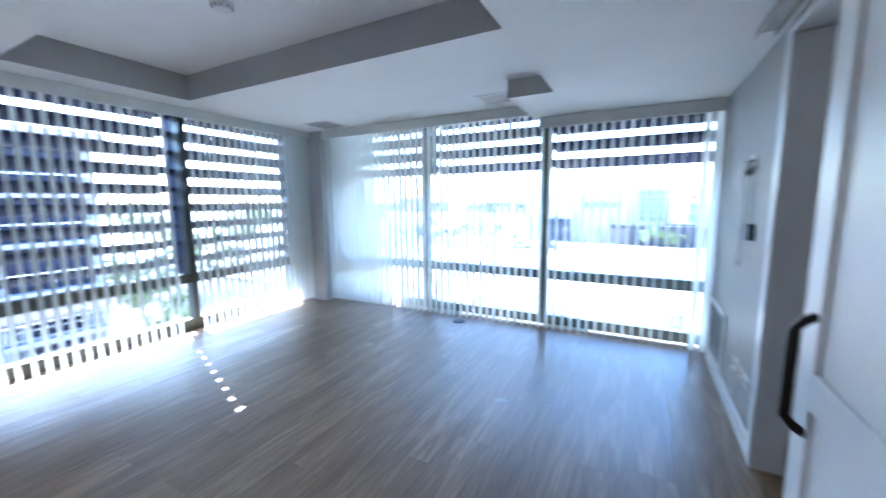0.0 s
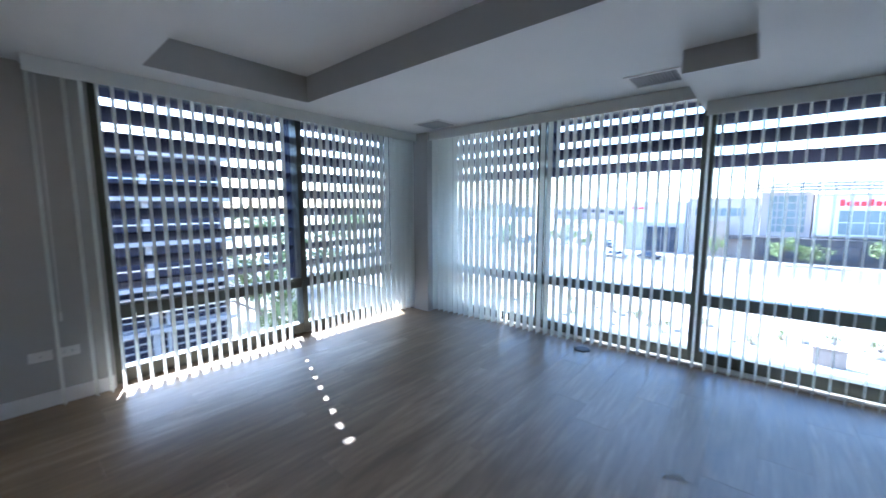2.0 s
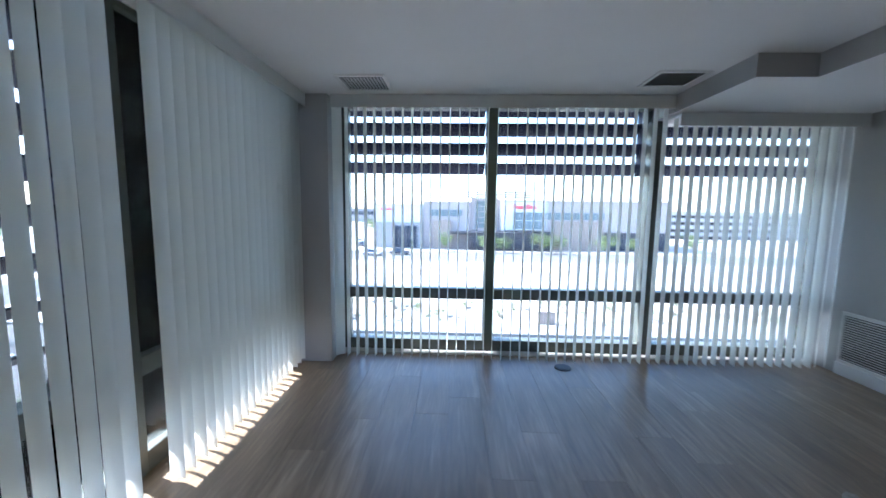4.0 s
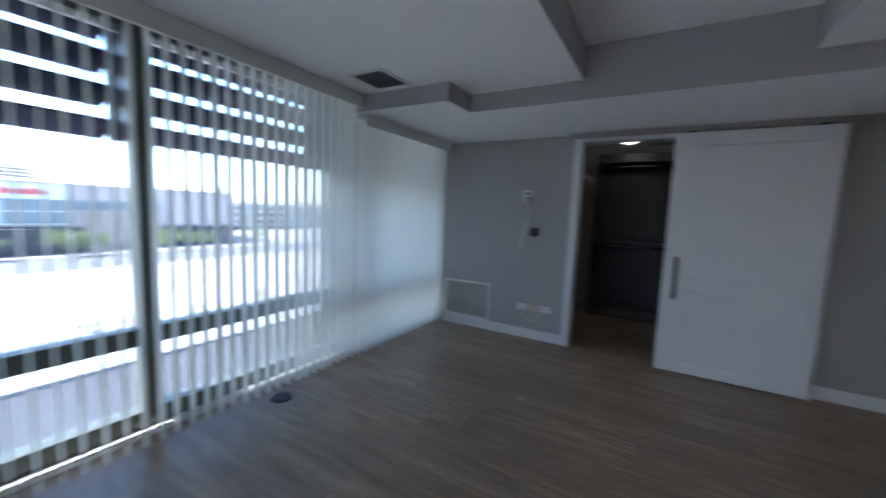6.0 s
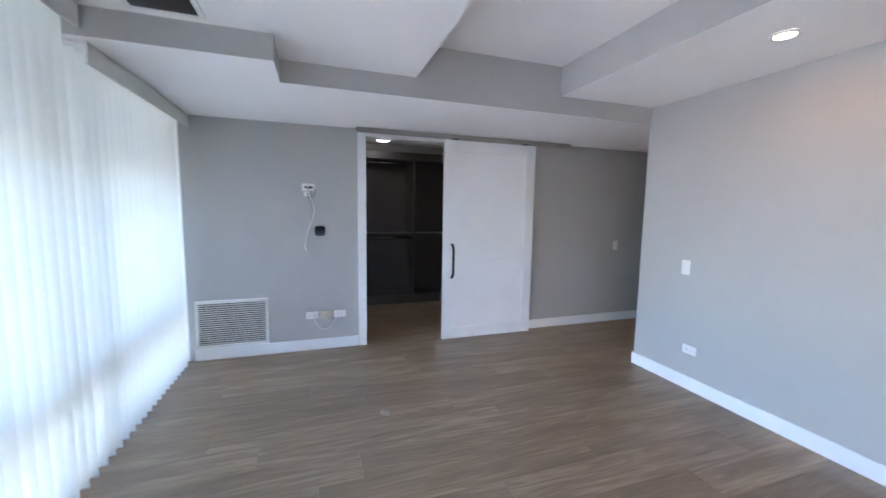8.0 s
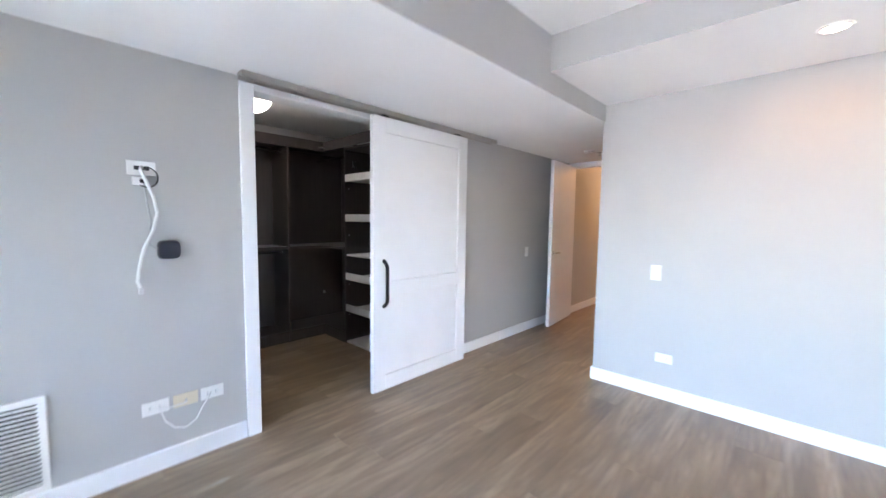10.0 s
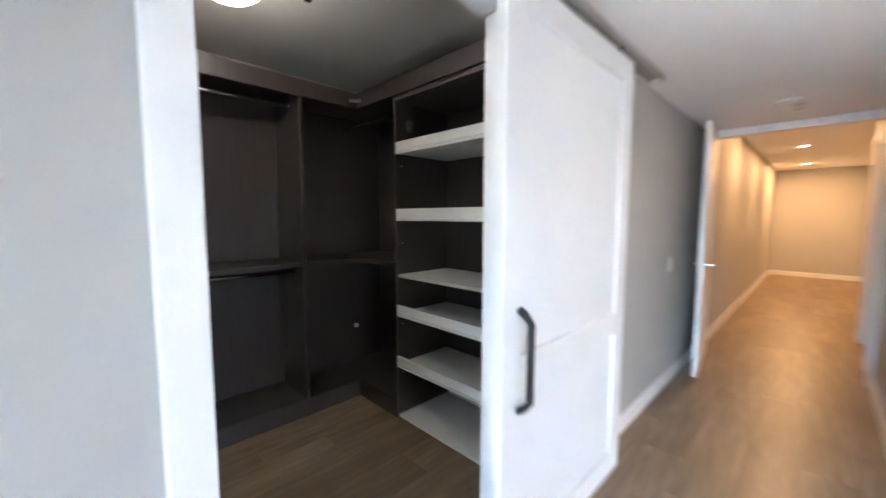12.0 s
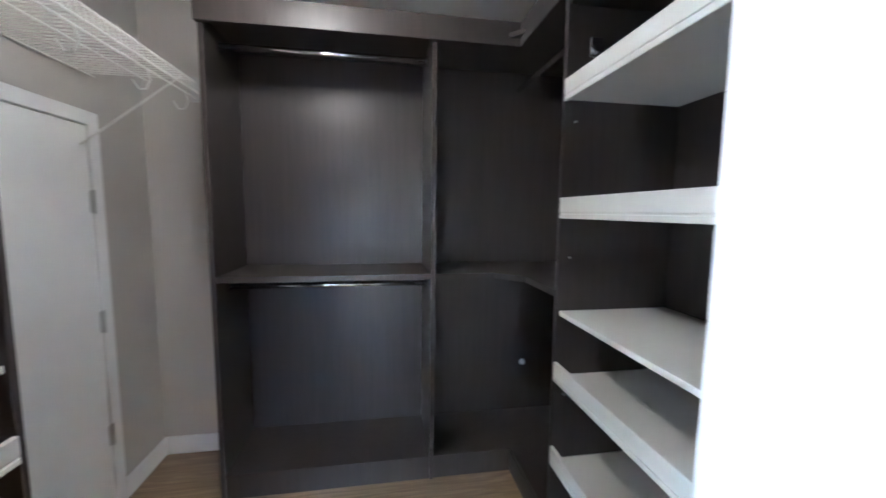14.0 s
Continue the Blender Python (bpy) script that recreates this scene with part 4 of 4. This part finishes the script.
def tree(x, y, h, r, n=700, label="green palo verde tree with airy crown"):
    w = thing("tree", (x, y, GZ), label, "tree", "trees along the street")
    bm = B()
    tube(bm, [(x, y, GZ - 0.05), (x + 0.05, y + 0.04, GZ + h * 0.25), (x - 0.03, y + 0.1, GZ + h * 0.5)], 0.02 * h, 8)
    for k in range(5):
        a = k * 1.26 + x
        tube(bm, [(x - 0.02, y + 0.06, GZ + h * (0.3 + 0.04 * k)), (x + r * 0.35 * math.cos(a), y + r * 0.35 * math.sin(a), GZ + h * 0.6), (x + r * 0.6 * math.cos(a), y + r * 0.6 * math.sin(a), GZ + h * 0.8)], 0.009 * h, 6)
    part("trunk", bm, BARK, w)
    part("crown", crown((x, y, GZ + h * 0.65), r, h * 0.36, n, 0.06 + 0.03 * r), LEAF, w)


for x, y, h, r in ((-41.3, 5.4, 2.3, 1.3), (-41.1, 7.4, 2.1, 1.2), (-41, 11.6, 2.4, 1.4), (-40.8, 13.6, 2.2, 1.3), (-41, 19.5, 2.2, 1.3), (-41.3, 23.0, 1.9, 1.0), (-42, 0.5, 2.2, 0.9),
                   (-43, 30.5, 2.3, 1.2), (-40, -12, 2.2, 1.3), (-43, -16, 2.6, 1.6), (-38, -21, 2.4, 1.5), (-47, -25, 2.8, 1.9), (-52, -34, 3.0, 2.2), (-40, -31, 2.5, 1.6), (-60, -45, 3.4, 2.6), (-64, -22, 3.2, 2.4), (-66, -14, 3.2, 2.2)):
    tree(x, y, h, r)
for x, y, h, r in ((-4, -14, 3.0, 1.6), (-9, -18, 3.6, 2.0), (-3.0, -29, 4.2, 2.4), (-14, -31, 4.4, 2.6), (-22, -33, 4.4, 2.4), (-30, -42, 5.0, 3.0), (-8, -44, 5.2, 3.2), (-19, -50, 5.4, 3.4), (-2.6, -8.5, 2.2, 0.9), (6, -27, 8.2, 2.8)):
    tree(x, y, h, r, 1100, "leafy street tree beside the side street")


def shrub(x, y, r, material=LEAF, label="low dusty desert shrub"):
    w = thing("shrub", (x, y, GZ), label, "shrub", "desert shrubs")
    part("foliage", crown((x, y, GZ + r * 0.55), r, r * 0.6, 260, 0.02 + 0.03 * r), material, w)
    bm = B()
    for k in range(4):
        tube(bm, [(x, y, GZ - 0.03), (x + r * 0.5 * math.cos(k * 1.6), y + r * 0.5 * math.sin(k * 1.6), GZ + r * 0.7)], 0.02, 5)
    part("stem", bm, BARK, w)


for k in range(34):
    shrub(-13.6 - random.uniform(0, 3.2), -14 + k * 1.25 + random.uniform(-0.4, 0.4), random.uniform(0.25, 0.6))
for k in range(10):
    shrub(-3.2 + k * 0.62 - 3, -6.5 - random.uniform(0, 2.2), random.uniform(0.35, 0.6))
for k in range(6):
    shrub(-1.5 + k * 0.5 - 1.2, -5.0 - random.uniform(0, 0.8), random.uniform(0.25, 0.4), YELLOW, "bright yellow flowering shrub beside the facade")
for k in range(60):
    x, y = -13.2 - random.uniform(0, 3.5), random.uniform(-14, 26)
    s = random.uniform(0.08, 0.22)
    bm = B()
    bmesh.ops.create_icosphere(bm, subdivisions=1, radius=s, matrix=Matrix.Translation((x, y, GZ + s * 0.3)) @ Matrix.Diagonal((1.3, 1, 0.7, 1)))
    tagged(part("boulder", bm, KERB), "small pale landscaping boulder", "boulder", "landscaping boulders")
tagged(part("utility_box", box(box(B(), (-13.6, 5.4, GZ - 0.02), (-13.0, 6.2, GZ + 0.62), 0.03), (-13.62, 5.38, GZ + 0.62), (-12.98, 6.22, GZ + 0.68), 0.01), STUCCO_T), "tan metal utility box by the road", "utility box")


def car(x, y, yaw, paint, label):
    w = thing("car", (x, y, GZ), label, "car", "parked cars")
    m = Matrix.Translation((x, y, GZ)) @ Matrix.Rotation(radians(yaw), 4, "Z") @ Matrix.Scale(0.5, 4)
    bm = B()
    box(bm, (-2.2, -0.88, 0.32), (2.2, 0.88, 0.86), 0.12, m)
    part("body", bm, paint, w)
    bm = B()
    r = bmesh.ops.create_cube(bm, size=1, matrix=m @ Matrix.Translation((-0.2, 0, 1.1)) @ Matrix.Diagonal((2.5, 1.55, 0.55, 1)))
    top = sorted(r["verts"], key=lambda v: v.co.z)[4:]
    c = sum((v.co for v in top), Vector()) / 4
    for v in top:
        v.co = c + (v.co - c) * 0.74
        v.co.z = c.z
    part("cabin", bm, DKGLASS, w, "dark glass cabin")
    part("roof", box(B(), (-1.1, -0.58, 1.36), (0.7, 0.58, 1.42), 0.02, m), paint, w)
    for sx in (-1.4, 1.4):
        for sy in (-0.8, 0.8):
            wh = part("wheel", cyl(B(), m @ Vector((sx, sy - 0.1, 0.33)), m @ Vector((sx, sy + 0.1, 0.33)), 0.165, 16), RUBBER, w)
            part("rim", cyl(B(), m @ Vector((sx, sy - 0.105, 0.33)), m @ Vector((sx, sy + 0.105, 0.33)), 0.1, 10), STEEL, wh)


PAINTS = [mat("car_white", (0.7, 0.7, 0.7), 0.25), mat("car_dark", (0.04, 0.045, 0.06), 0.25), mat("car_silver", (0.35, 0.36, 0.38), 0.3, metal=0.5), mat("car_red", (0.35, 0.03, 0.03), 0.25)]
NAMES = ["parked white car in the lot", "parked dark car in the lot", "parked silver car in the lot", "parked red car in the lot"]
car(-36.5, -7.2, 75, PAINTS[2], "silver car on the dirt lot")
car(-37.5, -4.4, 80, PAINTS[1], "dark car on the dirt lot")
for k in range(16):
    i = (k * 7 + 1) % 3
    car(-50 + (k % 2) * 4.4, -33 + k * 1.5, 4 * (k % 3), PAINTS[i], NAMES[i])
for k in range(9):
    i = (k * 5) % 3
    car(-31 + k * 3.6, -30 - (k % 2) * 2.2, 90, PAINTS[i], "car parked along the side street")
# floor
tagged(part("subfloor", box(B(), (-0.45, -0.2, -0.05), (13.2, 7.2, -0.006)), CONC), "concrete slab under the planks", "floor", kind="structure")
floor = tagged(new("floor", bpy.data.meshes.new("floor")), "grey-brown oak vinyl plank floor", "floor", kind="structure")
floor.data.materials.append(PLANK)
PW, PL = 0.228, 1.52
def plank_mesh(length):
    bm = B()
    box(bm, (0.0003, 0.0003, -0.006), (length - 0.0003, PW - 0.0003, 0.0), 0.0006)
    me = bpy.data.meshes.new("plank")
    bm.to_mesh(me)
    bm.free()
    me.materials.append(PLANK)
    return me
FULL = plank_mesh(PL)
y = -0.14
while y < 6.95:
    mid = y + PW / 2
    spans = [(-0.43, LX + 0.02)] if mid < RY else [(-0.43, 13.1)] if mid < CY + 0.06 else [(0.98, 3.32)]
    if 2.75 < mid < RY:
        spans.append((6.32, 7.28))
        if mid > RY - 0.5:
            spans.append((7.34, 13.1))
    for a, b in spans:
        x = a - random.uniform(0.05, PL - 0.1)
        while x < b:
            lo, hi = max(a, x), min(b, x + PL)
            if hi - lo > 0.03:
                o = new("plank", FULL if hi - lo > PL - 1e-4 else plank_mesh(hi - lo))
                o.location = (lo, y, 0)
                o.parent = floor
            x += PL
    y += PW
